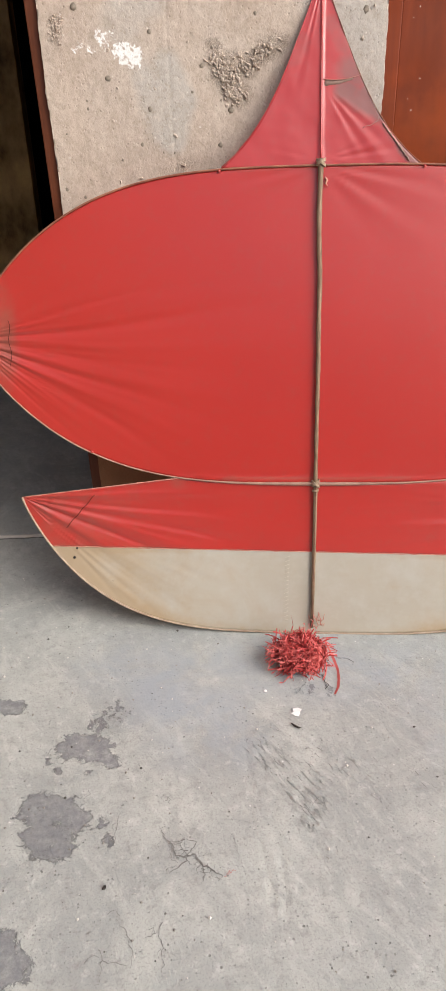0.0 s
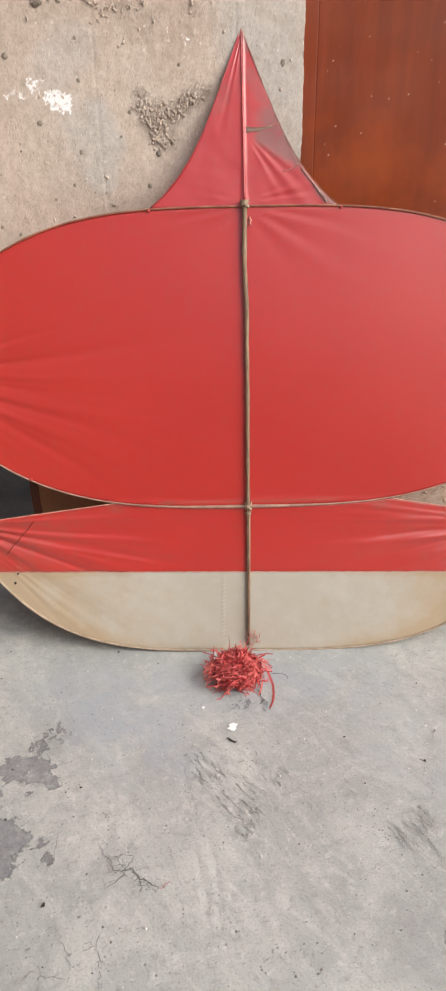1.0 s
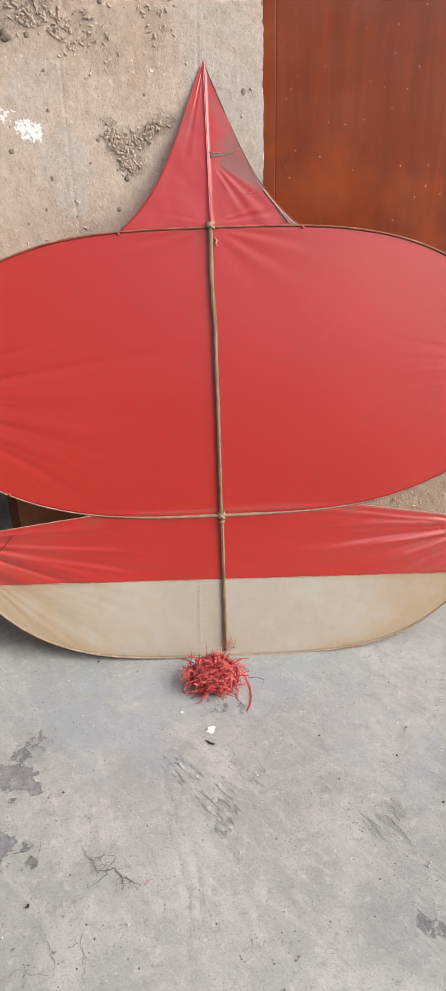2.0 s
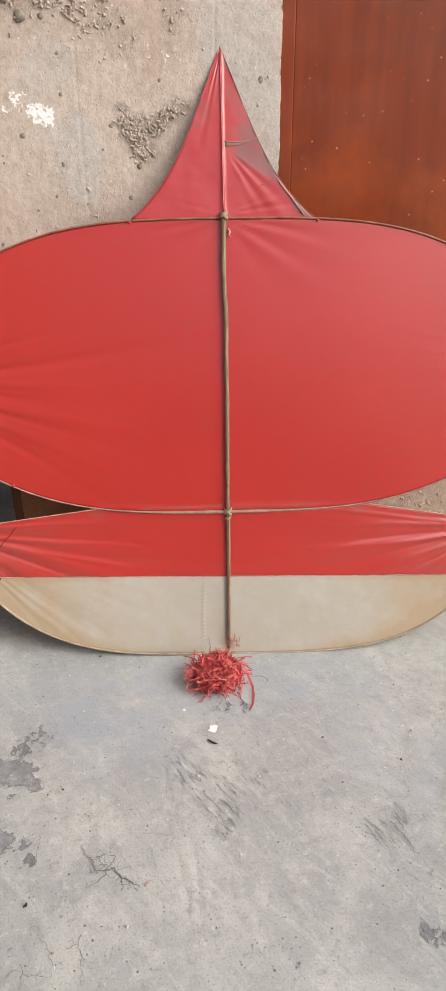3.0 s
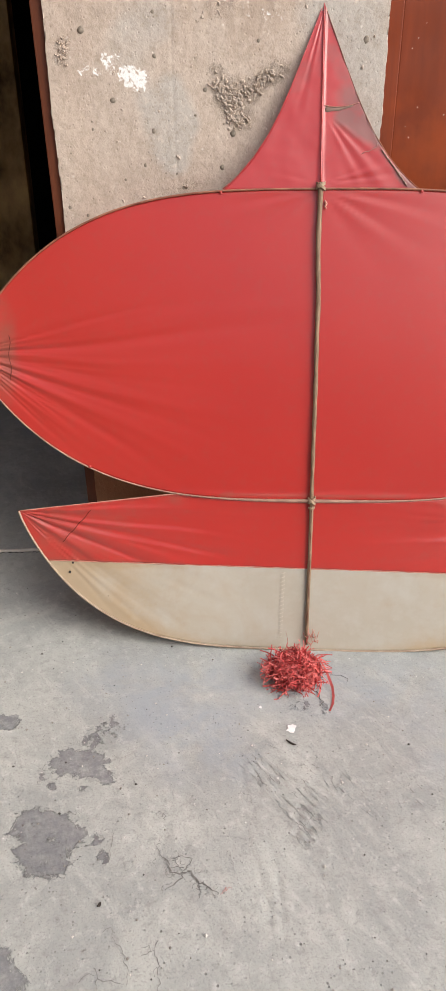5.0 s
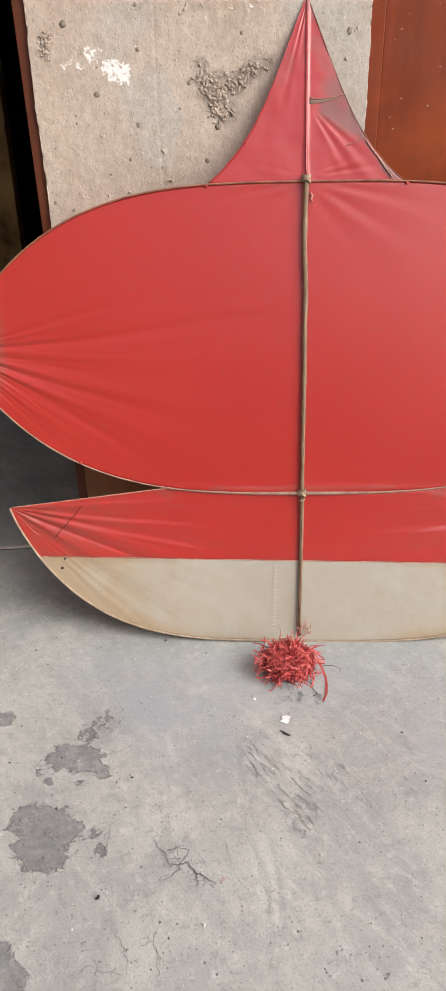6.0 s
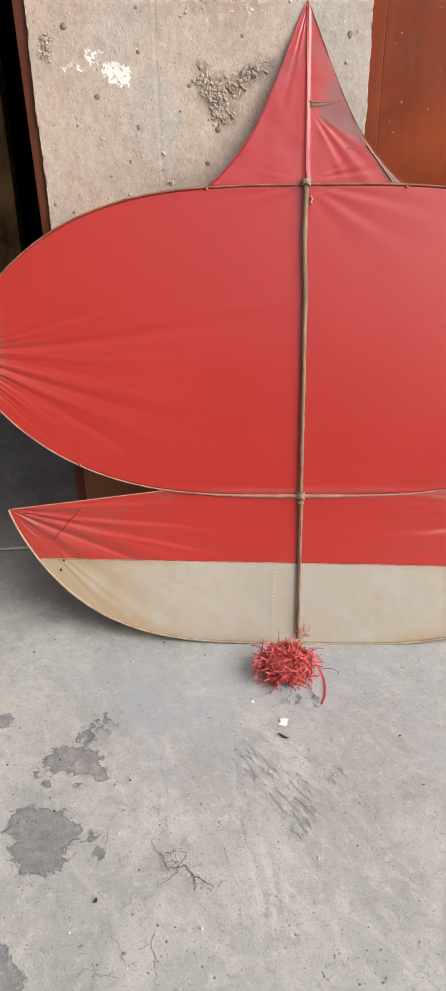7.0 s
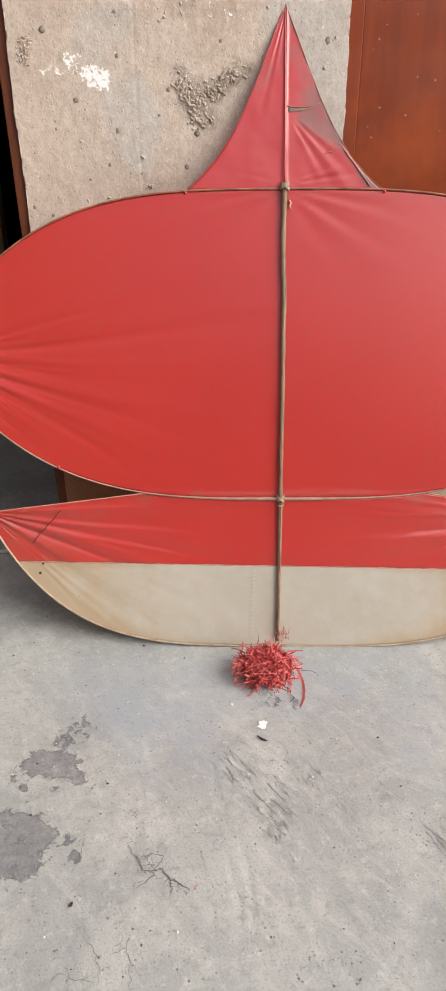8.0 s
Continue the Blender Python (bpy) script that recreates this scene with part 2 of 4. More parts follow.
M_FLOOR, M_WALL = floor_material(), wall_material()
RED_DIRT, PALE_DIRT = (0.265, 0.115, 0.075), (0.43, 0.30, 0.165)
M_RED = cloth_material("red_kite_cloth", (0.490, 0.0200, 0.0140), (0.530, 0.0245, 0.017), RED_DIRT)
M_SAIL = cloth_material("red_sail_cloth", (0.50, 0.026, 0.026), (0.565, 0.040, 0.039), (0.20, 0.12, 0.105), 0.38)
M_PALE = cloth_material("cream_kite_cloth", (0.445, 0.405, 0.335), (0.515, 0.48, 0.41), PALE_DIRT, 0.5, (0.545, 0.53, 0.485))
M_CANE, M_DOOR = cane_material(), door_material()
M_BOW = plain("split_cane_bow", (0.24, 0.12, 0.09), (0.42, 0.27, 0.20), 26, 0.5, 0.45)
M_PALE_BOW = plain("pale_cane_bow", (0.27, 0.19, 0.13), (0.43, 0.35, 0.27), 26, 0.5, 0.45)
M_BOW_DARK = plain("stained_cane_bow", (0.16, 0.045, 0.03), (0.38, 0.17, 0.10), 22, 0.5, 0.45)
M_GRIME = plain("grimy_cloth", (0.20, 0.12, 0.095), (0.40, 0.28, 0.23), 40, 0.7, 0.3)
M_TWINE = plain("tan_twine", (0.26, 0.18, 0.12), (0.46, 0.36, 0.26), 120, 0.9, 0.2)
M_HEM = plain("frayed_pink_hem", (0.46, 0.15, 0.12), (0.56, 0.29, 0.23), 60, 0.8, 0.2)
M_THREAD = plain("dark_thread", (0.07, 0.018, 0.014), (0.15, 0.045, 0.035), 90, 0.9, 0.2)
M_STITCH = plain("cream_thread", (0.55, 0.51, 0.44), (0.64, 0.60, 0.53), 90, 0.9, 0.2)
M_FRAME = plain("brown_painted_frame", (0.095, 0.024, 0.009), (0.15, 0.040, 0.014), 9, 0.5, 0.4, (3, 3, 0.4))
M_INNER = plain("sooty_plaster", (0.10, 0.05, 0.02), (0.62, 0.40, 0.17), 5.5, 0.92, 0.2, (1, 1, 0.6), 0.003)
# near black: the shade of the passage is put into this plaster colour
M_DARK = plain("shade_black_plaster", (0.035, 0.03, 0.025), (0.06, 0.052, 0.045), 4, 0.95, 0.2)
M_UNSEEN_BACK = plain("dark_back_wall", (0.17, 0.145, 0.12), (0.26, 0.225, 0.19), 1.8, 0.9, 0.2, (1, 1, 0.5), 0.003)
M_SHADE = plain("dark_shade_wall", (0.16, 0.12, 0.09), (0.26, 0.21, 0.16), 2.0, 0.9, 0.2, (1, 1, 0.5), 0.003)
M_SCRATCH = plain("scratched_concrete", (0.30, 0.30, 0.29), (0.45, 0.45, 0.43), 50, 0.9, 0.1)
M_RUB = plain("red_rub_mark", (0.45, 0.20, 0.19), (0.50, 0.36, 0.34), 90, 0.9, 0.1)
M_CRACK = plain("crack_dirt", (0.15, 0.147, 0.142), (0.30, 0.296, 0.285), 70, 0.95, 0.1)
M_STONE = plain("grey_aggregate", (0.15, 0.125, 0.10), (0.31, 0.265, 0.215), 70, 0.85, 0.3)
M_SPECK = plain("white_paint_drop", (0.62, 0.60, 0.55), (0.78, 0.76, 0.72), 60, 0.5, 0.4)
M_PAPER = plain("white_paper", (0.80, 0.80, 0.80), (0.86, 0.86, 0.86), 40, 0.9, 0.2)
M_CHAR = plain("dark_scrap", (0.025, 0.022, 0.02), (0.06, 0.05, 0.045), 60, 0.8, 0.3)
M_SILL = plain("grey_cement_strip", (0.46, 0.44, 0.41), (0.60, 0.57, 0.53), 30, 0.9, 0.2)


def gravel_material():
    k = Mat("loose_grit", 0.85)
    r = k.random()
    c = k.mix(k.ramp(r, 0.20, 0.30), (0.085, 0.08, 0.072), (0.32, 0.30, 0.275))
    k.base(k.mix(k.ramp(r, 0.62, 0.66), c, (0.66, 0.64, 0.60)))
    return k.m


def strip_material():
    k = Mat("red_paper_strip", 0.5, 0.0, 0.4)
    r = k.random()
    c = k.mix(r, (0.45, 0.036, 0.040), (0.69, 0.165, 0.15))
    k.base(k.mix(k.ramp(k.noise(45), 0.45, 0.75, 0.0, 0.25), c, (0.27, 0.015, 0.015)))
    return k.m


M_GRIT, M_STRIP = gravel_material(), strip_material()


# ---- mesh helpers ----
def mesh_of(name, verts, faces, material, smooth=False, attrs=None):
    me = bpy.data.meshes.new(name)
    me.from_pydata([tuple(v) for v in verts], [], [tuple(f) for f in faces])
    me.materials.append(material)
    if smooth:
        me.polygons.foreach_set("use_smooth", [True] * len(me.polygons))
    for key, values in (attrs or {}).items():
        a = me.attributes.new(key, "FLOAT", "POINT")
        a.data.foreach_set("value", np.asarray(values, dtype=np.float32))
    me.update()
    return me


def part(name, bm, material, parent=None, label="", smooth=True):
    """Links a bmesh (or a ready mesh) as one object under a thing or part."""
    if isinstance(bm, bmesh.types.BMesh):
        me = bpy.data.meshes.new(name)
        bm.to_mesh(me)
        bm.free()
        me.materials.append(material)
        if smooth:
            me.polygons.foreach_set("use_smooth", [True] * len(me.polygons))
    else:
        me = bm
    ob = new(name, me)
    if parent is not None:
        ob.parent = parent
    return tagged(ob, label)


def box(x0, y0, z0, x1, y1, z1, bevel=0.0):
    bm = bmesh.new()
    bmesh.ops.create_cube(bm, size=1.0)
    for v in bm.verts:
        v.co = Vector((x0 + (v.co.x + 0.5) * (x1 - x0), y0 + (v.co.y + 0.5) * (y1 - y0), z0 + (v.co.z + 0.5) * (z1 - z0)))
    if bevel:
        bmesh.ops.bevel(bm, geom=list(bm.edges), offset=bevel, segments=2, affect="EDGES", profile=0.6)
    return bm


def tube(points, radii, sides=10, flat=1.0):
    """A rod through points, with a radius at each; flat squashes it along local z."""
    bm = bmesh.new()
    points = [Vector(p) for p in points]
    rings, up = [], None
    for i, p in enumerate(points):
        t = (points[min(i + 1, len(points) - 1)] - points[max(i - 1, 0)]).normalized()
        if up is None:
            up = Vector((0, 0, 1)) if abs(t.z) < 0.9 else Vector((0, 1, 0))
        side = t.cross(up).normalized()
        up = side.cross(t).normalized()
        rings.append([bm.verts.new(p + radii[i] * (math.cos(a) * side + flat * math.sin(a) * up))
                      for a in (2 * math.pi * j / sides for j in range(sides))])
    for a, b in zip(rings, rings[1:]):
        for j in range(sides):
            bm.faces.new((a[j], a[(j + 1) % sides], b[(j + 1) % sides], b[j]))
    bm.faces.new(rings[0][::-1])
    bm.faces.new(rings[-1])
    bmesh.ops.recalc_face_normals(bm, faces=bm.faces)
    return bm


def grid_faces(nx, ny):
    return [(j * nx + i, j * nx + i + 1, (j + 1) * nx + i + 1, (j + 1) * nx + i) for j in range(ny - 1) for i in range(nx - 1)]


def fractal(x, y, scale, octaves=4, seed=0.0):
    return np.array([noise.fractal(Vector((a * scale + seed, b * scale - seed, seed * 1.7)), 0.7, 2.0, octaves) for a, b in zip(x, y)])


def capsule(x, y, x0, y0, x1, y1, r):
    """1 inside a capsule, falling to 0 at twice its radius."""
    dx, dy = x1 - x0, y1 - y0
    t = np.clip(((x - x0) * dx + (y - y0) * dy) / max(dx * dx + dy * dy, 1e-9), 0, 1)
    d = np.hypot(x - x0 - t * dx, y - y0 - t * dy)
    return np.clip(1.5 - d / (r * 1.0) * 0.75, 0, 1)


# ---- ground ----
def build_floor():
    xs = np.concatenate([[-400, -60, -12, -4, -2.0, -1.3], np.arange(-0.95, 1.101, 0.005), [1.4, 2.0, 4, 12, 60, 400]])
    ys = np.concatenate([[-400, -60, -12, -4, -1.5, 0.0, 0.45], np.arange(0.62, 2.30, 0.005), [2.34, 2.4, 2.6, 3.0, 3.6, 4.4, 6, 14, 60, 400]])
    gx, gy = [a.ravel() for a in np.meshgrid(xs, ys)]
    near = (gx > -0.96) & (gx < 1.11) & (gy > 0.61) & (gy < 2.31)
    stain, scrape, blue_tint, z = (np.zeros(len(gx)) for _ in range(4))
    x, y = gx[near], gy[near]
    stain[near] = np.max([
        capsule(x, y, -0.405, 1.455, -0.345, 1.445, 0.032), capsule(x, y, -0.335, 1.425, -0.305, 1.395, 0.017), 0.52 * capsule(x, y, -0.345, 1.52, -0.30, 1.575, 0.030),
        0.62 * capsule(x, y, -0.46, 1.415, -0.432, 1.378, 0.009), 0.6 * capsule(x, y, -0.36, 1.372, -0.35, 1.368, 0.010),
        capsule(x, y, -0.470, 1.275, -0.42, 1.268, 0.034), capsule(x, y, -0.445, 1.21, -0.41, 1.185, 0.036), capsule(x, y, -0.39, 1.25, -0.365, 1.235, 0.024),
        0.66 * capsule(x, y, -0.335, 1.223, -0.310, 1.226, 0.016), 0.62 * capsule(x, y, -0.30, 1.19, -0.29, 1.172, 0.010),
        capsule(x, y, -0.63, 1.61, -0.575, 1.604, 0.020), capsule(x, y, -0.50, 0.965, -0.455, 0.92, 0.028), 0.6 * capsule(x, y, -0.475, 0.99, -0.468, 0.985, 0.012),
        0.60 * capsule(x, y, 0.53, 0.889, 0.564, 0.872, 0.020), 0.46 * capsule(x, y, 0.20, 1.60, 0.26, 1.59, 0.024)], axis=0)
    blue_tint[near] = np.max([capsule(x, y, -0.16, 1.64, -0.06, 1.50, 0.10), 0.9 * capsule(x, y, -0.30, 1.74, 0.55, 1.66, 0.09), 0.6 * capsule(x, y, 0.60, 1.45, 0.75, 1.30, 0.10)], axis=0)
    comb = capsule(x, y, 0.525, 1.17, 0.565, 1.03, 0.022) * np.clip(0.5 + fractal(x, y, 14, 3, 6.1), 0, 1)
    rub = capsule(x, y, 0.06, 1.42, 0.17, 1.24, 0.030)
    rough2 = capsule(x, y, 0.16, 1.27, 0.15, 1.20, 0.024)
    chips = capsule(x, y, 0.24, 1.37, 0.31, 1.28, 0.035) * np.clip(0.4 + 1.2 * fractal(x, y, 18, 3, 8.2), 0, 1)
    ridge = capsule(x, y, 0.09, 1.345, 0.20, 1.31, 0.022)
    scrape[near] = np.max([comb, 0.8 * rub, rough2, 0.8 * chips, 0.7 * ridge], axis=0)
    lift = 0.0016 * fractal(x, y, 5, 3, 3.1)
    across = (x - 0.5) * 0.95 + (y - 1.1) * 0.30
    lift += comb * 0.0012 * np.sin(across * 2 * math.pi / 0.015 + 6 * fractal(x, y, 12, 3, 5.0))
    lift += rub * 0.0026 * fractal(x * 3.0 + y * 1.6, y * 0.9, 24, 3, 2.2) + rough2 * 0.0022 * fractal(x, y, 60, 3, 7.7)
    # shallow lines left by the float
    for line in (((0.033, 1.484), (0.028, 1.35), (0.030, 1.219), (0.051, 1.051), (0.045, 0.95), (0.033, 0.857)), ((0.051, 1.38), (0.10, 1.285), (0.15, 1.177), (0.176, 1.06), (0.178, 0.975), (0.154, 0.848)),
                 ((0.062, 1.30), (0.078, 1.10), (0.070, 0.90)), ((0.43, 1.47), (0.449, 1.428), (0.49, 1.306)), ((0.33, 1.40), (0.36, 1.30), (0.365, 1.20))):
        for a, b in zip(line, line[1:]):
            lift -= 0.0014 * capsule(x, y, *a, *b, 0.0050) * np.clip(0.55 + fractal(x, y, 7, 2, a[0]), 0, 1)
    fade = np.clip(np.minimum.reduce([x + 0.95, 1.1 - x, y - 0.62, 2.3 - y]) / 0.1, 0, 1)
    z[near] = lift * fade
    me = mesh_of("ground", np.stack([gx, gy, z], 1), grid_faces(len(xs), len(ys)), M_FLOOR, True, {"stain": stain, "scrape": scrape, "blue_tint": blue_tint})
    return tagged(new("ground", me), "grey trowelled concrete floor with dark damp stains and scratches", "floor", kind="structure")


floor = build_floor()


# ---- walls ----
FACE = 2.297


def rough_wall(name, x0, x1, z0, z1, back, step=0.004, ragged=0.003, label="", lower=1.0):
    """A cast concrete wall: a relief front with torn patches, and plain sides and back."""
    xs, zs = np.linspace(x0, x1, int((x1 - x0) / step) + 1), np.linspace(z0, z1, int((z1 - z0) / step) + 1)
    gx, gz = [a.ravel() for a in np.meshgrid(xs, zs)]
    torn = np.max([
        capsule(gx, gz, 0.035, 1.535, 0.06, 1.48, 0.016), capsule(gx, gz, 0.06, 1.48, 0.105, 1.435, 0.022),
        capsule(gx, gz, 0.10, 1.485, 0.20, 1.545, 0.018), capsule(gx, gz, 0.07, 1.50, 0.13, 1.49, 0.020),
        0.62 * capsule(gx, gz, -0.20, 1.80, -0.08, 1.86, 0.045), 0.62 * capsule(gx, gz, -0.14, 1.90, -0.02, 1.96, 0.05),
        0.34 * capsule(gx, gz, -0.02, 1.78, 0.06, 1.70, 0.03), 0.30 * capsule(gx, gz, 0.16, 1.86, 0.20, 1.74, 0.035),
        0.8 * capsule(gx, gz, -0.36, 1.57, -0.35, 1.60, 0.012), 0.45 * capsule(gx, gz, -0.10, 1.21, -0.05, 1.24, 0.03),
        0.9 * capsule(gx, gz, 0.9, 0.20, 1.45, 0.40, 0.09) * lower], axis=0)
    torn = np.clip(torn * (1 + 0.9 * fractal(gx, gz, 26, 4, 4.4)), 0, 1)
    ridge = np.abs(fractal(gx, gz, 34, 4, 9.1))
    deep = 0.0022 * fractal(gx, gz, 4, 3, 0.7) + 0.0008 * fractal(gx, gz, 45, 3, 2.9)
    deep += torn * (0.004 * (ridge - 0.26) + 0.0015 * fractal(gx, gz, 80, 2, 6.6))
    # faint board joints
    for bx in (-0.075, 0.30):
        deep += 0.0012 * np.exp(-((gx - bx - 0.004 * np.sin(gz * 7)) / 0.004) ** 2)
    splash = np.max([capsule(gx, gz, -0.20, 1.535, -0.165, 1.52, 0.020), 0.8 * capsule(gx, gz, -0.25, 1.57, -0.235, 1.55, 0.013),
                     0.7 * capsule(gx, gz, -0.225, 1.575, -0.215, 1.565, 0.010), 0.55 * capsule(gx, gz, -0.31, 1.54, -0.27, 1.545, 0.014),
                     0.45 * capsule(gx, gz, 0.10, 1.68, 0.20, 1.66, 0.012)], axis=0)
    wash = np.max([capsule(gx, gz, -0.085, 1.50, -0.045, 1.42, 0.030), capsule(gx, gz, -0.05, 1.42, -0.08, 1.33, 0.030), 0.8 * capsule(gx, gz, -0.13, 1.47, -0.10, 1.36, 0.04),
                   0.8 * capsule(gx, gz, 0.33, 1.95, 0.42, 1.35, 0.10), 0.6 * capsule(gx, gz, -0.20, 1.60, -0.12, 1.66, 0.05)], axis=0)
    worn = np.max([capsule(gx, gz, -0.25, 1.85, 0.05, 1.78, 0.10), 0.8 * capsule(gx, gz, 0.08, 1.95, 0.16, 1.68, 0.07), 0.35 * capsule(gx, gz, -0.34, 1.75, -0.32, 1.6, 0.05),
                   0.45 * capsule(gx, gz, -0.05, 1.60, 0.22, 1.62, 0.05), 0.4 * capsule(gx, gz, 0.22, 1.9, 0.30, 1.75, 0.05)], axis=0)
    # painted cloth light: low left part of the pier, behind the kite
    cloth_glow = lower * np.clip((0.56 - gz) / 0.12, 0, 1) * np.clip((0.05 - gx) / 0.15, 0, 1)
    edge = np.zeros(len(gx))
    edge[np.isclose(gx, x0)] = 1
    edge[np.isclose(gx, x1)] = -1
    jag = ragged * (1 + fractal(gx * 0, gz, 18, 4, x0))
    out_of_plumb = 0.019 * np.clip(1.45 - gz, 0, 1.45) * np.clip(1 - (gx - x0) / 0.15, 0, 1) * (x0 < 0)
    co = np.stack([gx + out_of_plumb + edge * np.clip(jag, 0, 0.012), FACE + deep, gz], 1)
    me = mesh_of(name, co, grid_faces(len(xs), len(zs)), M_WALL, False, {"torn": torn, "splash": splash, "cloth_glow": cloth_glow, "wash": wash, "worn": worn, "brown_glow": np.clip((0.72 - gz) / 0.2, 0, 1) * lower * (1.0 if x0 < 0 else 0.35)})
    bm = bmesh.new()
    bm.from_mesh(me)
    out = bmesh.ops.extrude_edge_only(bm, edges=[e for e in bm.edges if e.is_boundary])
    moved = [g for g in out["geom"] if isinstance(g, bmesh.types.BMVert)]
    for v in moved:
        v.co.y = back
    bmesh.ops.contextual_create(bm, geom=[e for e in bm.edges if e.is_boundary])
    bmesh.ops.recalc_face_normals(bm, faces=bm.faces)
    bm.to_mesh(me)
    bm.free()
    me.polygons.foreach_set("use_smooth", [True] * len(me.polygons))
    return tagged(new(name, me), label, "wall", kind="structure")


pier = rough_wall("wall_pier", -0.400, 0.486, 0.0, 2.25, 2.50, label="bare cast concrete wall pier with embedded stones and torn patches")
plinth = rough_wall("wall_plinth", 0.490, 1.56, 0.0, 0.62, 2.50, 0.009, label="rough concrete plinth below the brown door")


def plain_wall(name, dims, material, label, bevel=0.006):
    return tagged(part(name, box(*dims, bevel), material, None, smooth=False), label, "wall", kind="structure")


plain_wall("wall_lintel", (-4.0, FACE + 0.002, 2.254, 4.0, 2.50, 3.3), M_WALL, "plain concrete wall above the doorways")
plain_wall("wall_west", (-4.0, FACE + 0.002, 0.0, -1.40, 2.50, 2.25), M_WALL, "plain concrete wall beside the open doorway")
plain_wall("wall_east", (1.565, FACE + 0.002, 0.0, 4.0, 2.50, 2.25), M_WALL, "plain concrete wall beside the brown door")
# unseen wall added behind the camera, kept dark to shape the cloth's sheen
plain_wall("wall_unseen_back", (-4.0, -5.2, 0.0, 4.0, -5.0, 3.0), M_UNSEEN_BACK, "unseen wall added behind the camera, dark in the kite's sheen")
# unseen side wall, added to keep sky light off the left
plain_wall("wall_unseen_shade", (-1.72, -5.0, 0.0, -1.47, 2.29, 3.0), M_SHADE, "unseen side wall added to shade the left side")

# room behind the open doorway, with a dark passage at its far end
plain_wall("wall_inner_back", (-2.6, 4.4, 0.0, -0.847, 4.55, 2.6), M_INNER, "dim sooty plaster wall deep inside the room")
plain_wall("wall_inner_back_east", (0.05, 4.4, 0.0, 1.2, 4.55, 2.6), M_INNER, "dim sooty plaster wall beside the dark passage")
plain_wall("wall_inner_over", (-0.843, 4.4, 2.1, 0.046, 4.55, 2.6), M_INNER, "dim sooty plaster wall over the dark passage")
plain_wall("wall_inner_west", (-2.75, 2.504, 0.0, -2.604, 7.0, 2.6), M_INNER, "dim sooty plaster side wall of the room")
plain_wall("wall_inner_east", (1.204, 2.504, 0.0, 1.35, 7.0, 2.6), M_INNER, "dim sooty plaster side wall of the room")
plain_wall("wall_passage", (-2.6, 6.8, 0.0, 1.2, 6.95, 2.6), M_DARK, "passage end wall with its shade put into a near-black colour")
# the gap between the ceilings is added, unseen, to brighten the back wall
tagged(part("ceiling", box(-2.75, 2.504, 2.604, 1.35, 3.30, 2.75), M_DARK, None, smooth=False), "unseen near-black ceiling of the inner room", "ceiling", kind="structure")
tagged(part("ceiling", box(-0.80, 3.304, 2.604, 1.35, 7.0, 2.75), M_DARK, None, smooth=False), "unseen near-black ceiling over the passage", "ceiling", kind="structure")
tagged(part("ceiling", box(-2.75, 4.56, 2.604, -0.804, 7.0, 2.75), M_DARK, None, smooth=False), "near-black ceiling behind the added unseen roof gap", "ceiling", kind="structure")

# cement strip across the doorway
sill = tube([(-1.39 + 0.05 * i, 2.492 + 0.002 * math.sin(i * 1.7), 0.001) for i in range(20)], [0.0085 + 0.0012 * math.sin(i * 2.3) for i in range(20)], 8, 0.8)
tagged(part("threshold_strip", sill, M_SILL), "thin grey cement ridge across the doorway floor", "threshold", kind="structure")


# ---- door frames and door ----
def upright(name, x0, x1, y0, y1, z0, z1, parent, material, label=""):
    return part(name, box(x0, y0, z0, x1, y1, z1, 0.003), material, parent, label, smooth=False)


door_1 = tagged(new("door_1"), "open dark doorway with a brown painted frame", "doorway", kind="structure")
jamb = upright("jamb", -0.4290, -0.3955, FACE + 0.010, 2.40, 0.0, 2.25, door_1, M_FRAME)
for v in jamb.data.vertices:
    v.co.x += 0.019 * max(1.45 - v.co.z, 0) + (0.0 if v.co.z < 1 else -0.008)
upright("jamb", -1.398, -1.345, FACE + 0.004, 2.40, 0.0, 2.25, door_1, M_FRAME)
upright("head", -1.342, -0.430, FACE + 0.004, 2.40, 2.20, 2.25, door_1, M_FRAME)

door_2 = tagged(new("door_2"), "closed reddish brown varnished door with white paint specks", "door", kind="structure")
upright("jamb", 0.4810, 0.5235, FACE + 0.014, 2.42, 0.625, 2.25, door_2, M_DOOR, "darker brown door jamb")
upright("jamb", 1.52, 1.56, FACE + 0.012, 2.42, 0.625, 2.25, door_2, M_DOOR)
upright("head", 0.5265, 1.517, FACE + 0.012, 2.42, 2.205, 2.25, door_2, M_DOOR)
leaf = upright("leaf", 0.5255, 1.517, FACE + 0.026, 2.37, 0.63, 2.202, door_2, M_DOOR, "reddish brown varnished door leaf")


def blob(r, seed, squash=(1, 1, 1), sub=1):
    bm = bmesh.new()
    bmesh.ops.create_icosphere(bm, subdivisions=sub, radius=r)
    for v in bm.verts:
        n = noise.noise(v.co * (1.1 / r) + Vector((seed * 3.1, seed, -seed)))
        v.co = Vector([c * s for c, s in zip(v.co * (1 + 0.35 * n), squash)])
    return bm


rng = random.Random(7)
SPECKS = [(0.767, 1.40), (0.880, 1.564), (0.919, 1.743), (0.956, 1.672), (0.670, 1.675), (0.557, 1.595), (0.824, 1.871), (0.920, 1.407), (0.809, 1.637)]
for i in range(40):
    SPECKS.append((rng.uniform(0.54, 1.35), rng.uniform(0.95, 1.95)))
for i, (x, z) in enumerate(SPECKS):
    s = part("paint_drop", blob(rng.uniform(0.0010, 0.0020), i, (1, 0.4, 1)), M_SPECK, leaf)
    s.location = (x, FACE + 0.0258, z)

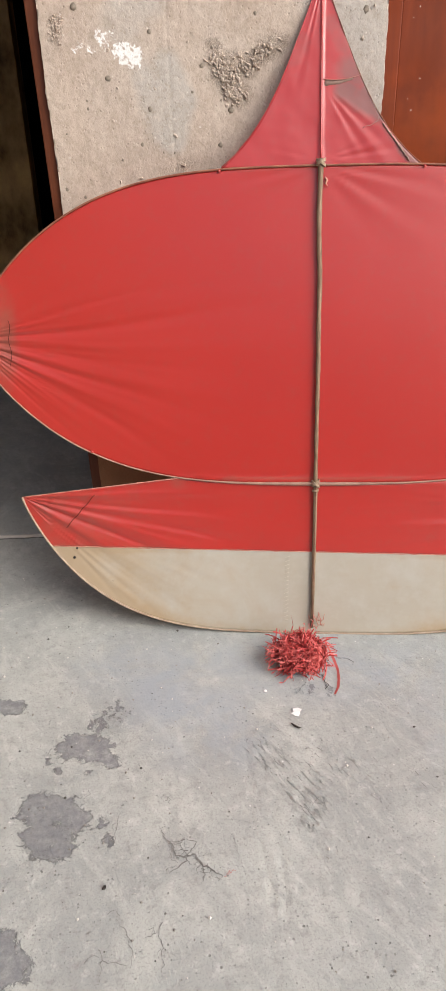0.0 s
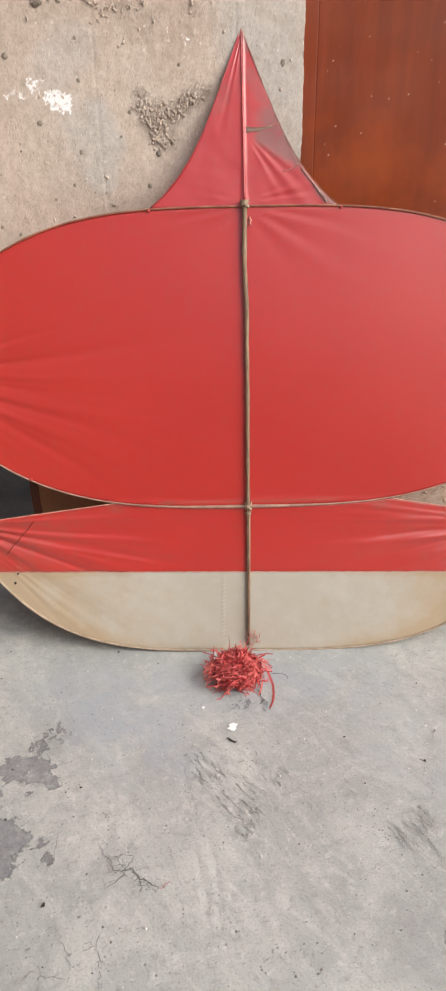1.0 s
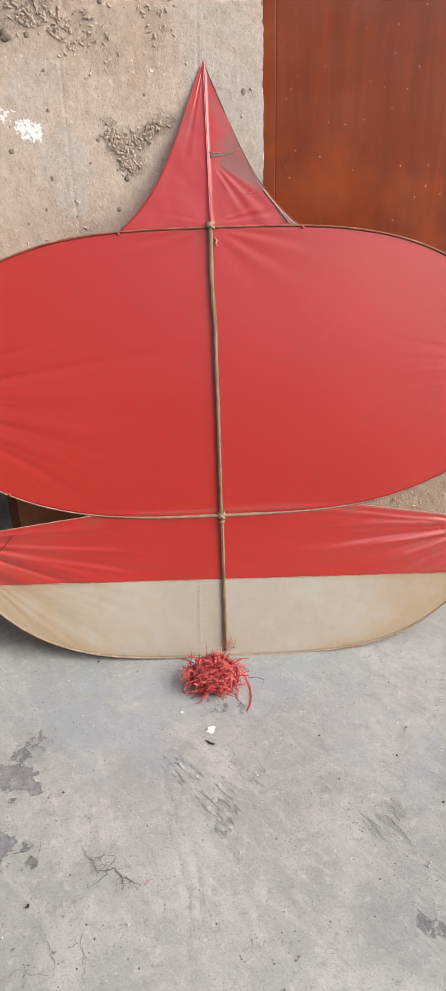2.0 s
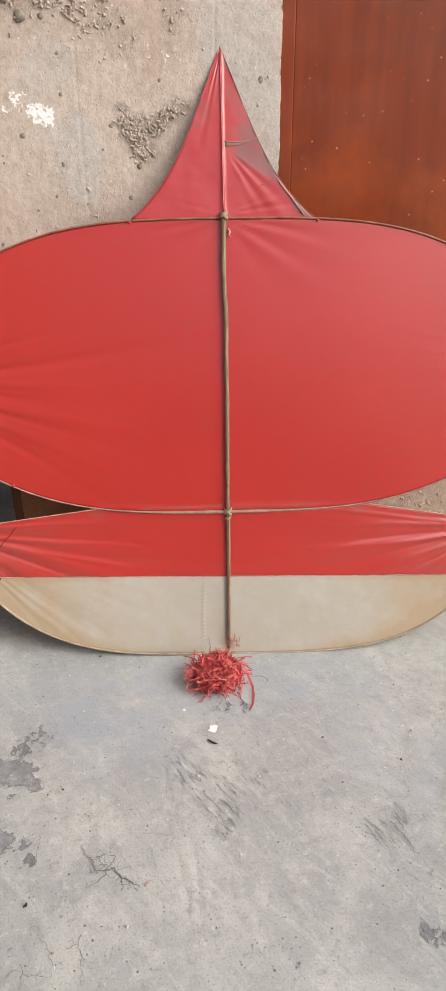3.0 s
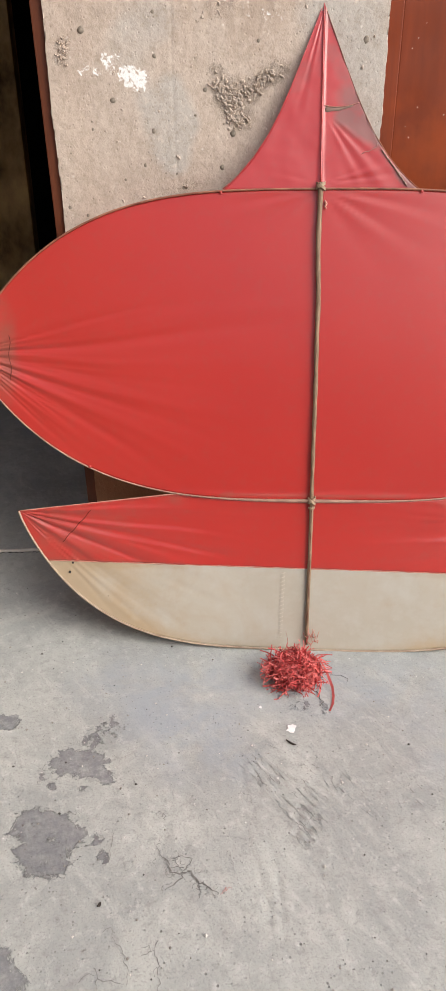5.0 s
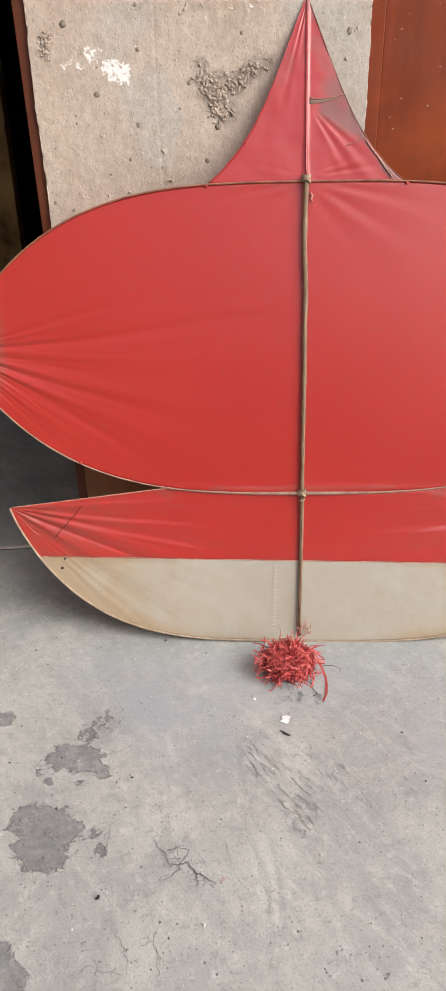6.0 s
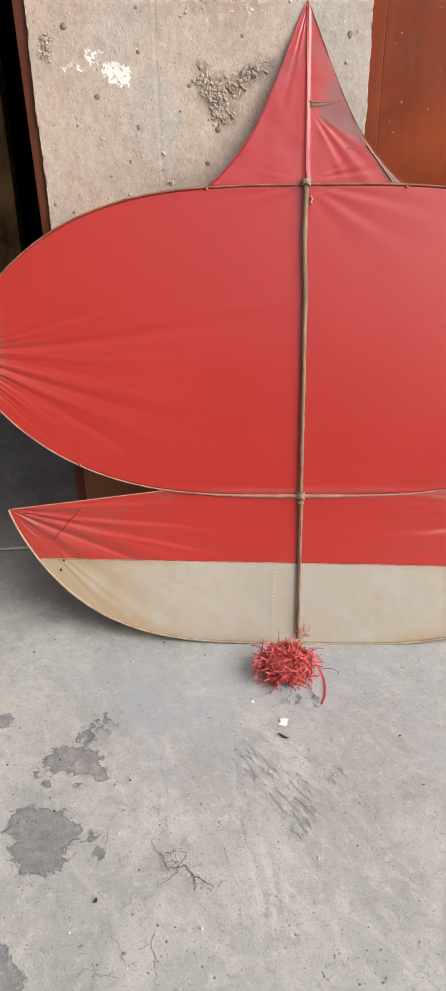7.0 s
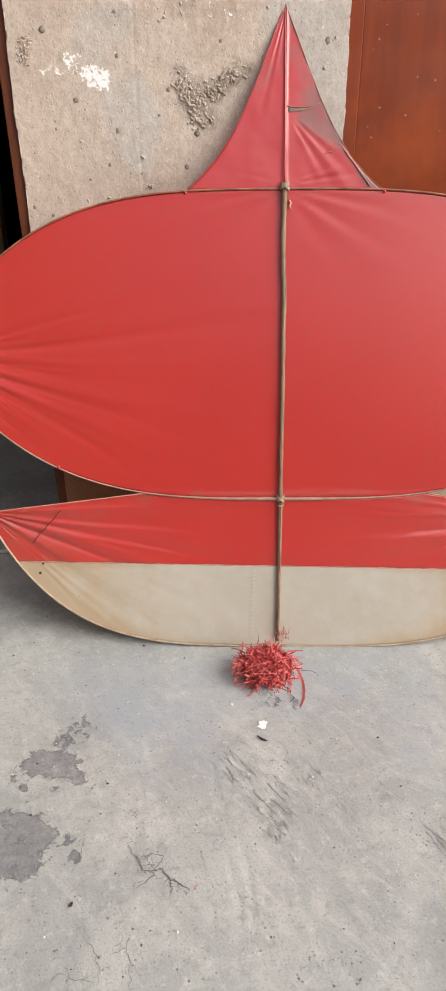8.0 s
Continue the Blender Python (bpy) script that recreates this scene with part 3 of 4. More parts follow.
# torn mortar: small crusts and curled ridges left where the form board stuck
def crusts(name, spots, count, seed, parent, x_min=-0.385, x_max=0.47):
    r, verts, faces = random.Random(seed), [], []
    for i in range(count):
        x0, z0, x1, z1, w = r.choice(spots)
        t = r.random()
        x, z = x0 + (x1 - x0) * t + r.gauss(0, w), z0 + (z1 - z0) * t + r.gauss(0, w)
        if not x_min < x < x_max:
            continue
        long, wide, high, turn = r.uniform(0.003, 0.009), r.uniform(0.0018, 0.0050), r.uniform(0.0016, 0.0056), r.uniform(0, math.pi)
        bendy = r.uniform(-0.6, 0.6)
        k, n = len(verts), 7
        for j in range(n):
            f = 2 * j / (n - 1) - 1
            taper = (1 - abs(f) ** 2.5) * r.uniform(0.7, 1.2) + 0.08
            cx, cz = f * long, bendy * long * (f * f - 0.4)
            for side, lift in ((-1, -0.4), (-0.35, 0.9 + 0.3 * r.random()), (0.4, 1.0), (1, -0.4)):
                a, b = cx, cz + side * wide * taper
                verts.append((x + a * math.cos(turn) - b * math.sin(turn), FACE - high * lift * taper, z + a * math.sin(turn) + b * math.cos(turn)))
            if j:
                q = k + 4 * j
                faces += [(q - 4 + m, q + m, q + m + 1, q - 3 + m) for m in range(3)]
    me = mesh_of(name, verts, faces, M_WALL, False, {"torn": [0.22] * len(verts), "brown_glow": [0.4 if parent.name.endswith("plinth") else 0.0] * len(verts)})
    ob = part(name, me, M_WALL, parent, "torn crust of rough mortar", smooth=False)
    ob["kind"] = "stuff"
    return ob


crusts("torn_mortar", [(0.035, 1.535, 0.06, 1.48, 0.010), (0.06, 1.49, 0.105, 1.43, 0.014), (0.07, 1.45, 0.10, 1.42, 0.012), (0.08, 1.485, 0.20, 1.545, 0.011), (0.05, 1.50, 0.13, 1.49, 0.012)], 190, 31, pier)
crusts("torn_mortar", [(-0.22, 1.79, -0.08, 1.86, 0.03), (-0.14, 1.88, -0.02, 1.97, 0.035), (-0.25, 1.9, -0.1, 1.95, 0.03), (-0.12, 1.80, -0.05, 1.74, 0.02)], 330, 32, pier)
crusts("torn_mortar", [(-0.02, 1.80, 0.06, 1.70, 0.03), (0.14, 1.92, 0.20, 1.74, 0.03), (-0.36, 1.57, -0.35, 1.61, 0.008), (-0.11, 1.20, -0.03, 1.24, 0.012), (0.02, 1.9, 0.3, 1.95, 0.03)], 170, 33, pier)
crusts("torn_mortar", [(0.75, 0.18, 1.45, 0.40, 0.05), (0.8, 0.30, 1.3, 0.25, 0.04)], 60, 34, plinth, 0.51, 1.54)
crusts("torn_mortar", [(-0.38, 1.1, 0.45, 1.5, 0.25), (-0.3, 1.9, 0.45, 1.6, 0.25)], 70, 35, pier)

# stones cast into the wall face
STONES = [(-0.236, 1.476, 8), (-0.132, 1.404, 8), (0.081, 1.396, 9), (-0.123, 1.576, 7), (-0.306, 1.632, 9), (0.426, 1.612, 9), (0.050, 1.315, 8),
          (0.006, 1.500, 7), (-0.159, 1.321, 6), (-0.374, 1.215, 6), (-0.325, 1.194, 5), (-0.211, 1.754, 15), (-0.157, 1.754, 8), (-0.081, 1.765, 9),
          (0.014, 1.880, 9), (0.043, 1.830, 7), (-0.124, 1.672, 6), (0.234, 1.892, 7), (-0.245, 1.79, 12), (-0.02, 1.44, 5), (0.145, 1.61, 5), (0.38, 1.44, 8)]
for i in range(22):
    STONES.append((rng.uniform(-0.38, 0.46), rng.uniform(1.1, 2.0), rng.uniform(3, 5)))
for i, (x, z, r) in enumerate(STONES):
    s = part("stone", blob(r * 0.00095, i + 0.5, (1, 0.55, 1.1), 2), M_STONE, pier)
    s.location = (x, FACE + 0.001, z)


# ---- kite ----
BASE = Vector((0.2686, 1.8405, 0.0034))
AX, UP = Vector((0.994704, -0.102788, 0.000203)), Vector((0.027002, 0.263222, 0.964357))
OUT = AX.cross(UP).normalized()
KITE = Matrix.Translation(BASE) @ Matrix((AX, UP, OUT)).transposed().to_4x4()
kite = tagged(new("kite"), "large red and cream boat-shaped cloth kite leaning on the wall", "kite")
kite.matrix_world = KITE

MIDDLE = 0.0145                  # the cloth's middle lies a little beside the spine
TIP, MID = 0.993, 0.8776         # half span and height of the body's tips
BODY_TOP, BODY_LOW = 1.3078, 0.4583
HULL, HULL_TIP, NOTCH, SEAM = 0.872, 0.408, 0.408, 0.2524
MAST = 1.7515


def body_top(u):
    u -= MIDDLE
    return MID + (BODY_TOP - MID) * (1 - min(abs(u / TIP), 1) ** 3.476) ** 0.843 + 0.002 * u


def body_low(u):
    u -= MIDDLE
    return MID - (MID - BODY_LOW) * (1 - min(abs(u / TIP), 1) ** 3.33) ** 0.84 - 0.0016 * u


def lean(u):
    return -0.0123 * (u - MIDDLE)


def hull_low(u):
    return -0.0024 + (HULL_TIP + 0.0024) * (1 - (1 - min(abs((u - MIDDLE) / HULL), 1) ** 3.815) ** 0.843) + lean(u)


def hull_top(u):
    a, side = abs(u - MIDDLE), math.copysign(1, u - MIDDLE)
    if a < NOTCH:
        return body_low(u) - 0.002
    at = MIDDLE + side * NOTCH
    return body_low(at) - 0.002 + (a - NOTCH) / (HULL - NOTCH) * (HULL_TIP + lean(MIDDLE + side * HULL) - body_low(at) + 0.002)


def seam_v(u):
    return SEAM - 0.0209 * (u - MIDDLE)


def sail_half(w):
    return 0.26 * (0.70 * w + 0.30 * w ** 5)


def fan(u, v, cu, cv, rays, reach):
    """Pleats that run out from a point: rays of (angle, width, height)."""
    r, a = np.hypot(u - cu, v - cv), np.degrees(np.arctan2(v - cv, np.abs(u - cu)))
    h = np.zeros_like(u)
    for angle, width, height in rays:
        h += height * np.exp(-((a - angle - 1.6 * np.sin(r * 5 + angle)) / width) ** 2)
    return h * np.clip(r / 0.07, 0, 1) * np.exp(-(r / reach) ** 1.4)


def sheet(name, us, low, high, rows, relief, dirt, material, label=""):
    """A cloth panel between two edges, with relief along its normal and grime."""
    pu, pv = [], []
    for j in range(rows):
        for u in us:
            a, b = low(u), high(u)
            pu.append(u)
            pv.append(a + (b - a) * j / (rows - 1))
    pu, pv = np.array(pu), np.array(pv)
    pz = relief(pu, pv)
    me = mesh_of(name, np.stack([pu, pv, pz], 1), grid_faces(len(us), rows), material, True, {"dirt": dirt(pu, pv)})
    ob = part(name, me, material, kite, label)
    thick = ob.modifiers.new("thickness", "SOLIDIFY")
    thick.thickness, thick.offset = 0.0012, -1
    return ob


def pleats(seed, lo, hi, count, height):
    r = random.Random(seed)
    return [(lo + (hi - lo) * (i + r.uniform(0.2, 0.8)) / count, r.uniform(0.45, 1.2), height * r.uniform(0.35, 1.0) * (1 if i % 2 else -1)) for i in range(count)]


BODY_WEST, BODY_EAST, HULL_WEST, HULL_EAST = pleats(3, -46, 16, 30, 0.0044), pleats(4, -34, 14, 20, 0.0030), pleats(5, -50, 6, 24, 0.0052), pleats(6, -46, 6, 24, 0.0052)


def body_relief(u, v):
    left = (fan(u, v, MIDDLE - TIP, MID, BODY_WEST, 0.26) + 1.4 * fan(u, v, MIDDLE - TIP, MID, [(4, 1.9, -.0030), (-3, 1.5, .0014), (-9, 1.4, -.0018), (-15, 1.4, .0020), (-20, 1.2, -.0026), (-26, 1.4, .0022), (-31, 1.3, -.0026), (13, 2.0, -.0016), (24, 4, -.0014)], 0.44)) * (u < 0)
    right = fan(u, v, MIDDLE + TIP, MID, BODY_EAST, 0.24) * (u > 0)
    knot = fan(u, v, 0.0, 1.309, [(-5, 2.4, .0020), (-11, 2.4, -.0026), (-18, 2.6, .0024), (-27, 3, -.0024), (-38, 4, .0020), (-52, 5, -.0014)], 0.17)
    pull = 0.0018 * np.exp(-((v - 0.472 - 0.004 * np.sin(u * 14)) / 0.008) ** 2) * (np.abs(u) < 0.5)
    slack = 0.0014 * np.sin(u * 4.1 + 1.0) * np.sin((v - 0.46) * 3.7) + 0.0003 * fractal(u, v, 5, 3, 2.0)
    edge = np.clip((1 - np.abs((u - MIDDLE) / TIP)) / 0.06, 0, 1)
    return (left + right + knot) * edge + pull + slack * edge


def body_dirt(u, v):
    tip = 0.62 * np.exp(-((np.abs(u) - 0.862 + 0.05 * (v - 0.9)) / 0.032) ** 2) * np.exp(-((v - 0.87) / 0.14) ** 2)
    faded = 0.45 * np.exp(-((np.abs(u) - 0.93) / 0.05) ** 2)
    band = 0.55 * np.exp(-((v - 0.474) / 0.007) ** 2) * (np.abs(u) < 0.27)
    fold = 0.30 * np.exp(-((v - 1.300) / 0.008) ** 2)
    return np.clip(tip + faded + band + fold, 0, 1)


span = [MIDDLE + TIP * 0.998 * math.sin(math.pi / 2 * (i / 110 - 1)) for i in range(221)]
sheet("body_panel", span, body_low, body_top, 110, body_relief, body_dirt, M_RED, "plain red cloth body with pleats at the tips")


def hull_relief(u, v):
    wide = [(3, 2.0, .0050), (-3, 1.6, -.0046), (-8, 1.6, .0050), (-13, 1.6, -.0056), (-19, 1.6, .0054), (-25, 1.8, -.0050), (-32, 2.0, .0044), (-39, 2.4, -.0040)]
    tip = fan(u, v, MIDDLE - HULL, HULL_TIP + 0.011, HULL_WEST + wide, 0.46) * (u < 0) + fan(u, v, MIDDLE + HULL, HULL_TIP - 0.011, HULL_EAST + wide, 0.46) * (u > 0)
    return tip + 0.0016 * np.sin(u * 5.3) * np.sin((v - 0.26) * 9) + 0.0006 * fractal(u, v, 7, 3, 8.0)


# grime at notch and seam; the rest is hull shade put into the colour
def hull_dirt_shade(u, v):
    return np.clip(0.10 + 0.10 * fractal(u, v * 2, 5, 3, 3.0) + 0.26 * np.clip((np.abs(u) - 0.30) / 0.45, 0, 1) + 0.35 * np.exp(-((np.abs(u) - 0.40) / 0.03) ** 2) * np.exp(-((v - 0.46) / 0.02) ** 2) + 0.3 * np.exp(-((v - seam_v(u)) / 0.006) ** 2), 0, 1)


def pale_dirt(u, v):
    ends = 1.0 * np.clip((np.abs(u) - 0.16) / 0.52, 0, 1) ** 1.1 * (1 + 0.35 * fractal(u, v, 6, 3, 4.0))
    rim = 0.50 * np.exp(-((v - np.array([hull_low(a) for a in u])) / 0.030) ** 2)
    top = 0.30 * np.exp(-((v - seam_v(u) + 0.008) / 0.008) ** 2)
    return np.clip(ends + rim + top - 0.12, 0, 1)


def seam_end(side):
    u = 0.6
    while hull_low(side * u) < seam_v(side * u):
        u += 0.001
    return u


WEST, EAST = seam_end(-1), seam_end(1)
hull_span = [MIDDLE - HULL + (2 * HULL) * i / 240 for i in range(241)]
sheet("hull_upper", hull_span, lambda u: min(max(hull_low(u), seam_v(u)), hull_top(u)), hull_top, 40, hull_relief, hull_dirt_shade, M_RED, "red upper hull band, pleated at both points")
pale_span = [-WEST + (WEST + EAST) * i / 220 for i in range(221)]
sheet("hull_lower", pale_span, lambda u: min(hull_low(u), seam_v(u)), lambda u: seam_v(u) + 0.001, 40,
      lambda u, v: hull_relief(u, v) * 0.32, pale_dirt, M_PALE, "cream lower hull band, yellowed at both ends")


def sail_sheet():
    rows, cols = 90, 61
    pu, pv = [], []
    for j in range(rows):
        w = j / (rows - 1)
        for i in range(cols):
            pu.append((2 * i / (cols - 1) - 1) * max(sail_half(w), 0.002) - 0.004 * (1 - w))
            pv.append(MAST - w * (MAST - BODY_TOP + 0.002))
    pu, pv = np.array(pu), np.array(pv)
    relief = 0.0032 * np.exp(-(pu / 0.004) ** 2)
    relief += fan(pu, pv, 0.0, 1.50, [(-60, 2.4, .0010), (-54, 2.2, -.0014), (-48, 2.2, .0012), (-42, 2.4, -.0012), (-35, 3, .0008)], 0.22) * (pu > 0)
    relief += fan(pu, pv, 0.0, 1.318, [(5, 2, .0018), (10, 2, -.0022), (16, 2.4, .0020), (23, 3, -.0016)], 0.13) * (pu > 0)
    relief += fan(pu, pv, 0.0, 1.318, [(8, 3, .0012), (17, 4, -.0012)], 0.08) * (pu < 0)
    relief += fan(pu, pv, 0.0, 1.75, [(-72, 2, .0007), (-76, 2, -.0007), (-81, 2, .0007)], 0.25) * (pu < 0)
    relief += 0.0016 * fractal(pu, pv, 9, 3, 1.1)
    dirt = np.max([
        0.75 * capsule(pu, pv, 0.075, 1.535, 0.095, 1.52, 0.03), 0.85 * capsule(pu, pv, 0.06, 1.485, 0.13, 1.445, 0.022),
        1.0 * capsule(pu, pv, 0.115, 1.475, 0.150, 1.432, 0.020), 0.7 * capsule(pu, pv, 0.105, 1.500, 0.13, 1.47, 0.014), 0.5 * capsule(pu, pv, 0.16, 1.41, 0.21, 1.35, 0.012), 1.0 * capsule(pu, pv, 0.215, 1.345, 0.25, 1.316, 0.014), 0.45 * capsule(pu, pv, 0.02, 1.64, 0.06, 1.58, 0.018),
        0.40 * capsule(pu, pv, -0.07, 1.56, -0.05, 1.60, 0.02), 0.6 * capsule(pu, pv, 0.0, 1.735, 0.01, 1.70, 0.006),
        0.3 * capsule(pu, pv, -0.16, 1.43, -0.10, 1.53, 0.006)], axis=0)
    faces = [f[::-1] for f in grid_faces(cols, rows)]
    ob = part("sail", mesh_of("sail", np.stack([pu, pv, relief], 1), faces, M_SAIL, True, {"dirt": dirt}), M_SAIL, kite, "torn and grimy red triangular sail")
    thick = ob.modifiers.new("thickness", "SOLIDIFY")
    thick.thickness, thick.offset = 0.0012, -1
    return ob


sail = sail_sheet()


def ribbon(points, width, lift, sag=0.0, taper=False):
    """A flat strip along points of the kite's plane."""
    bm, last = bmesh.new(), None
    points = [Vector(p) for p in points]
    for i, p in enumerate(points):
        t = (points[min(i + 1, len(points) - 1)] - points[max(i - 1, 0)]).normalized()
        side = t.cross(Vector((0, 0, 1))).normalized() * width * (0.5 + 0.08 * math.sin(i * 2.1)) * (1 - 0.85 * i / len(points) if taper else 1)
        row = [bm.verts.new(p + side + Vector((0, 0, lift))), bm.verts.new(p + Vector((0, 0, lift + sag))), bm.verts.new(p - side + Vector((0, 0, lift)))]
        if last:
            bm.faces.new((last[0], last[1], row[1], row[0]))
            bm.faces.new((last[1], last[2], row[2], row[1]))
        last = row
    bmesh.ops.recalc_face_normals(bm, faces=bm.faces)
    bmesh.ops.solidify(bm, geom=list(bm.faces), thickness=0.0008)
    return bm


# torn fold across the sail and the piping over its mast
fold = [(0.004 + 0.0093 * i, 1.511 - 0.0016 * i + 0.00024 * i * i, 0.0) for i in range(11)]
part("torn_fold", ribbon([(p[0], p[1] - 0.0065 + 0.0006 * i, 0.0) for i, p in enumerate(fold[0:9])], 0.016, 0.0008, 0.0002, True), M_GRIME, sail, "dirty folded tear")
part("torn_edge", tube([(p[0], p[1], 0.0026) for p in fold], [0.0011 - 0.00004 * i for i in range(11)], 6), M_HEM, sail)
patch = [(0.106 + 0.0076 * i, 1.394 + 0.0030 * i + 0.0016 * math.sin(i * 1.7), 0.0) for i in range(6)] + [(0.146, 1.420, 0.0)]
part("patch_edge", tube([(p[0], p[1], 0.0026) for p in patch], [0.0007] * len(patch), 6), M_GRIME, sail)
for i in range(8):
    u, v = 0.160 + 0.0090 * i, 1.402 - 0.0112 * i
    part("frayed_hem", tube([(u - 0.004, v + 0.004, 0.0020), (u, v - 0.002, 0.0030), (u + 0.006, v - 0.011, 0.0022)], [0.0010, 0.0022 + 0.0006 * (i % 3), 0.0008], 5), M_GRIME, sail)
for side in (-1, 1):
    rim = [(side * sail_half(i / 40) - 0.004 * (1 - i / 40), MAST - i / 40 * (MAST - BODY_TOP), 0.001) for i in range(41)]
    part("sail_hem", tube(rim, [0.0010 + 0.0003 * math.sin(i * 1.3) for i in range(41)], 6), M_SAIL if side < 0 else M_BOW_DARK, sail)
part("mast_sleeve", tube([(-0.004 * (1 - i / 20), MAST - i / 20 * 0.43, 0.0035) for i in range(21)], [0.0012 + 0.0008 * i / 20 for i in range(21)], 10), M_SAIL, sail)

# bent cane frame
n = 120
top_bow = [(u, body_top(u), 0.002) for u in (MIDDLE + TIP * 0.998 * math.sin(math.pi / 2 * (2 * i / n - 1)) for i in range(n + 1))]
low_bow = [(u, body_low(u), 0.003) for u in (MIDDLE + TIP * 0.998 * math.sin(math.pi / 2 * (2 * i / n - 1)) for i in range(n + 1))]
part("top_bow", tube(top_bow, [0.0028] * (n + 1), 10), M_BOW_DARK, kite, "dark stained split cane bow")
part("lower_bow", tube(low_bow, [0.0023 + 0.0034 * math.exp(-(p[0] / 0.22) ** 2) for p in low_bow], 10), M_BOW, kite)
hull_bow = [(u, hull_low(u), 0.002) for u in (MIDDLE + HULL * math.sin(math.pi / 2 * (2 * i / n - 1)) for i in range(n + 1))]
part("hull_bow", tube(hull_bow, [0.0032] * (n + 1), 10), M_PALE_BOW, kite, "pale split cane hull bow")
for side in (-1, 1):
    lip = [(u, hull_top(u), 0.001) for u in (MIDDLE + side * (NOTCH + (HULL - NOTCH) * i / 20) for i in range(21))]
    part("hull_hem", tube(lip, [0.0019] * 21, 8), M_HEM, kite, "frayed pale hem")
seam = [(-WEST + (WEST + EAST) * i / 90, seam_v(-WEST + (WEST + EAST) * i / 90) + 0.0005 * math.sin(i * 1.9), 0.0010) for i in range(91)]
part("seam", tube(seam, [0.0012 + 0.0004 * math.sin(i * 2.7) for i in range(91)], 6), M_HEM, kite, "frayed pink seam between the red and cream cloth")

# spine: a thick upper rod and a thinner one below the crossing
spine, thick = [], []
for i in range(61):
    v = 1.322 - i / 60 * (1.322 - 0.45)
    bend = -0.0022 * math.exp(-((v - 1.17) / 0.09) ** 2) + 0.0025 * math.exp(-((v - 1.02) / 0.07) ** 2) + 0.002 * math.exp(-((v - 0.8) / 0.15) ** 2)
    spine.append((bend, v, 0.0095))
    thick.append(0.0070 - 0.0014 * i / 60 + 0.0010 * math.exp(-((v - 1.045) / 0.012) ** 2) + 0.0005 * math.sin(i * 0.9))
part("spine", tube(spine, thick, 12), M_CANE, kite, "weathered brown bamboo spine with a knuckle")
foot = [(0.001 - 0.004 * i / 24, 0.468 - i / 24 * 0.45, 0.0075) for i in range(25)]
part("spine_foot", tube(foot, [0.0060 - 0.0010 * i / 24 for i in range(25)], 10), M_CANE, kite)
part("spine_groove", tube([(p[0], p[1], p[2] + 0.0053 - 0.0009 * i / 24) for i, p in enumerate(foot)][1:-1], [0.0009] * 23, 5), M_THREAD, kite)


def lashing(v, turns, r, slant, lift):
    pts = []
    for i in range(turns * 14 + 1):
        a = 2 * math.pi * i / 14
        pts.append((r * math.cos(a), v + slant * math.cos(a) + 0.0016 * (i / 14 - turns / 2), lift + r * 0.9 * math.sin(a)))
    return tube(pts, [0.0012] * len(pts), 5)


part("lashing", lashing(1.314, 5, 0.0115, 0.006, 0.011), M_TWINE, kite, "tan twine lashing")
part("lashing", lashing(1.312, 5, 0.0118, -0.007, 0.011), M_TWINE, kite, "tan twine lashing")
part("lashing", lashing(0.462, 4, 0.0105, 0.008, 0.010), M_TWINE, kite, "tan twine lashing")
part("lashing", lashing(0.460, 4, 0.0108, -0.008, 0.010), M_TWINE, kite, "tan twine lashing")
part("lashing", lashing(0.440, 3, 0.0085, 0.001, 0.010), M_TWINE, kite, "tan twine lashing")
part("loose_end", tube([(0.012, 1.278, 0.004), (0.017, 1.270, 0.006), (0.013, 1.262, 0.007), (0.019, 1.256, 0.005)], [0.003, 0.0034, 0.003, 0.001], 6), M_HEM, kite)
for u, v in ((-0.265, 1.298), (0.268, 1.300), (-0.642, body_low(-0.642) + 0.004)):
    part("tie", blob(0.0045, u, (1.2, 1, 0.7)), M_RED, kite).location = (u, v, 0.004)

# mends, holes and stitches
part("mend_thread", tube([(-0.858 + 0.003 * math.sin(i * 0.9), 0.925 - 0.0105 * i, 0.004) for i in range(13)], [0.0009] * 13, 5), M_THREAD, kite, "dark mending thread")
part("mend_thread", tube([(-0.641 - 0.0068 * i, 0.426 - 0.0075 * i + 0.002 * math.sin(i * 1.4), 0.006) for i in range(14)], [0.0012] * 14, 5), M_THREAD, kite, "dark mending thread")
for u, v, r in ((-0.703, 0.263, 0.0038), (-0.713, 0.234, 0.0046), (-0.60, 0.16, 0.0016)):
    part("hole", blob(r, u, (1, 1, 0.25)), M_CHAR, kite).location = (u, v, 0.0022)
for i in range(17):
    v = 0.038 + i * 0.0125
    u = -0.083 + 0.006 * i / 17
    part("stitch", tube([(u - 0.007, v - 0.003, 0.0015), (u, v, 0.0028), (u + 0.007, v + 0.003, 0.0015)], [0.0007] * 3, 5), M_STITCH, kite)


# ---- tassel of paper strips on the floor, tied to the kite's foot ----
def strip_mesh(bm, pts, width, rnd):
    last = None
    turn = rnd.uniform(0, math.pi)
    for i, p in enumerate(pts):
        t = (pts[min(i + 1, len(pts) - 1)] - pts[max(i - 1, 0)]).normalized()
        a = t.orthogonal().normalized()
        b = t.cross(a)
        turn += rnd.uniform(-0.35, 0.45)
        side = (math.cos(turn) * a + math.sin(turn) * b) * width / 2
        row = (bm.verts.new(p + side), bm.verts.new(p - side))
        if last:
            bm.faces.new((last[0], last[1], row[1], row[0]))
        last = row


rnd = random.Random(21)
HEART = Vector((0.210, 1.708, 0.041))
RADII = Vector((0.074, 0.064, 0.043))
to_kite = KITE.inverted()


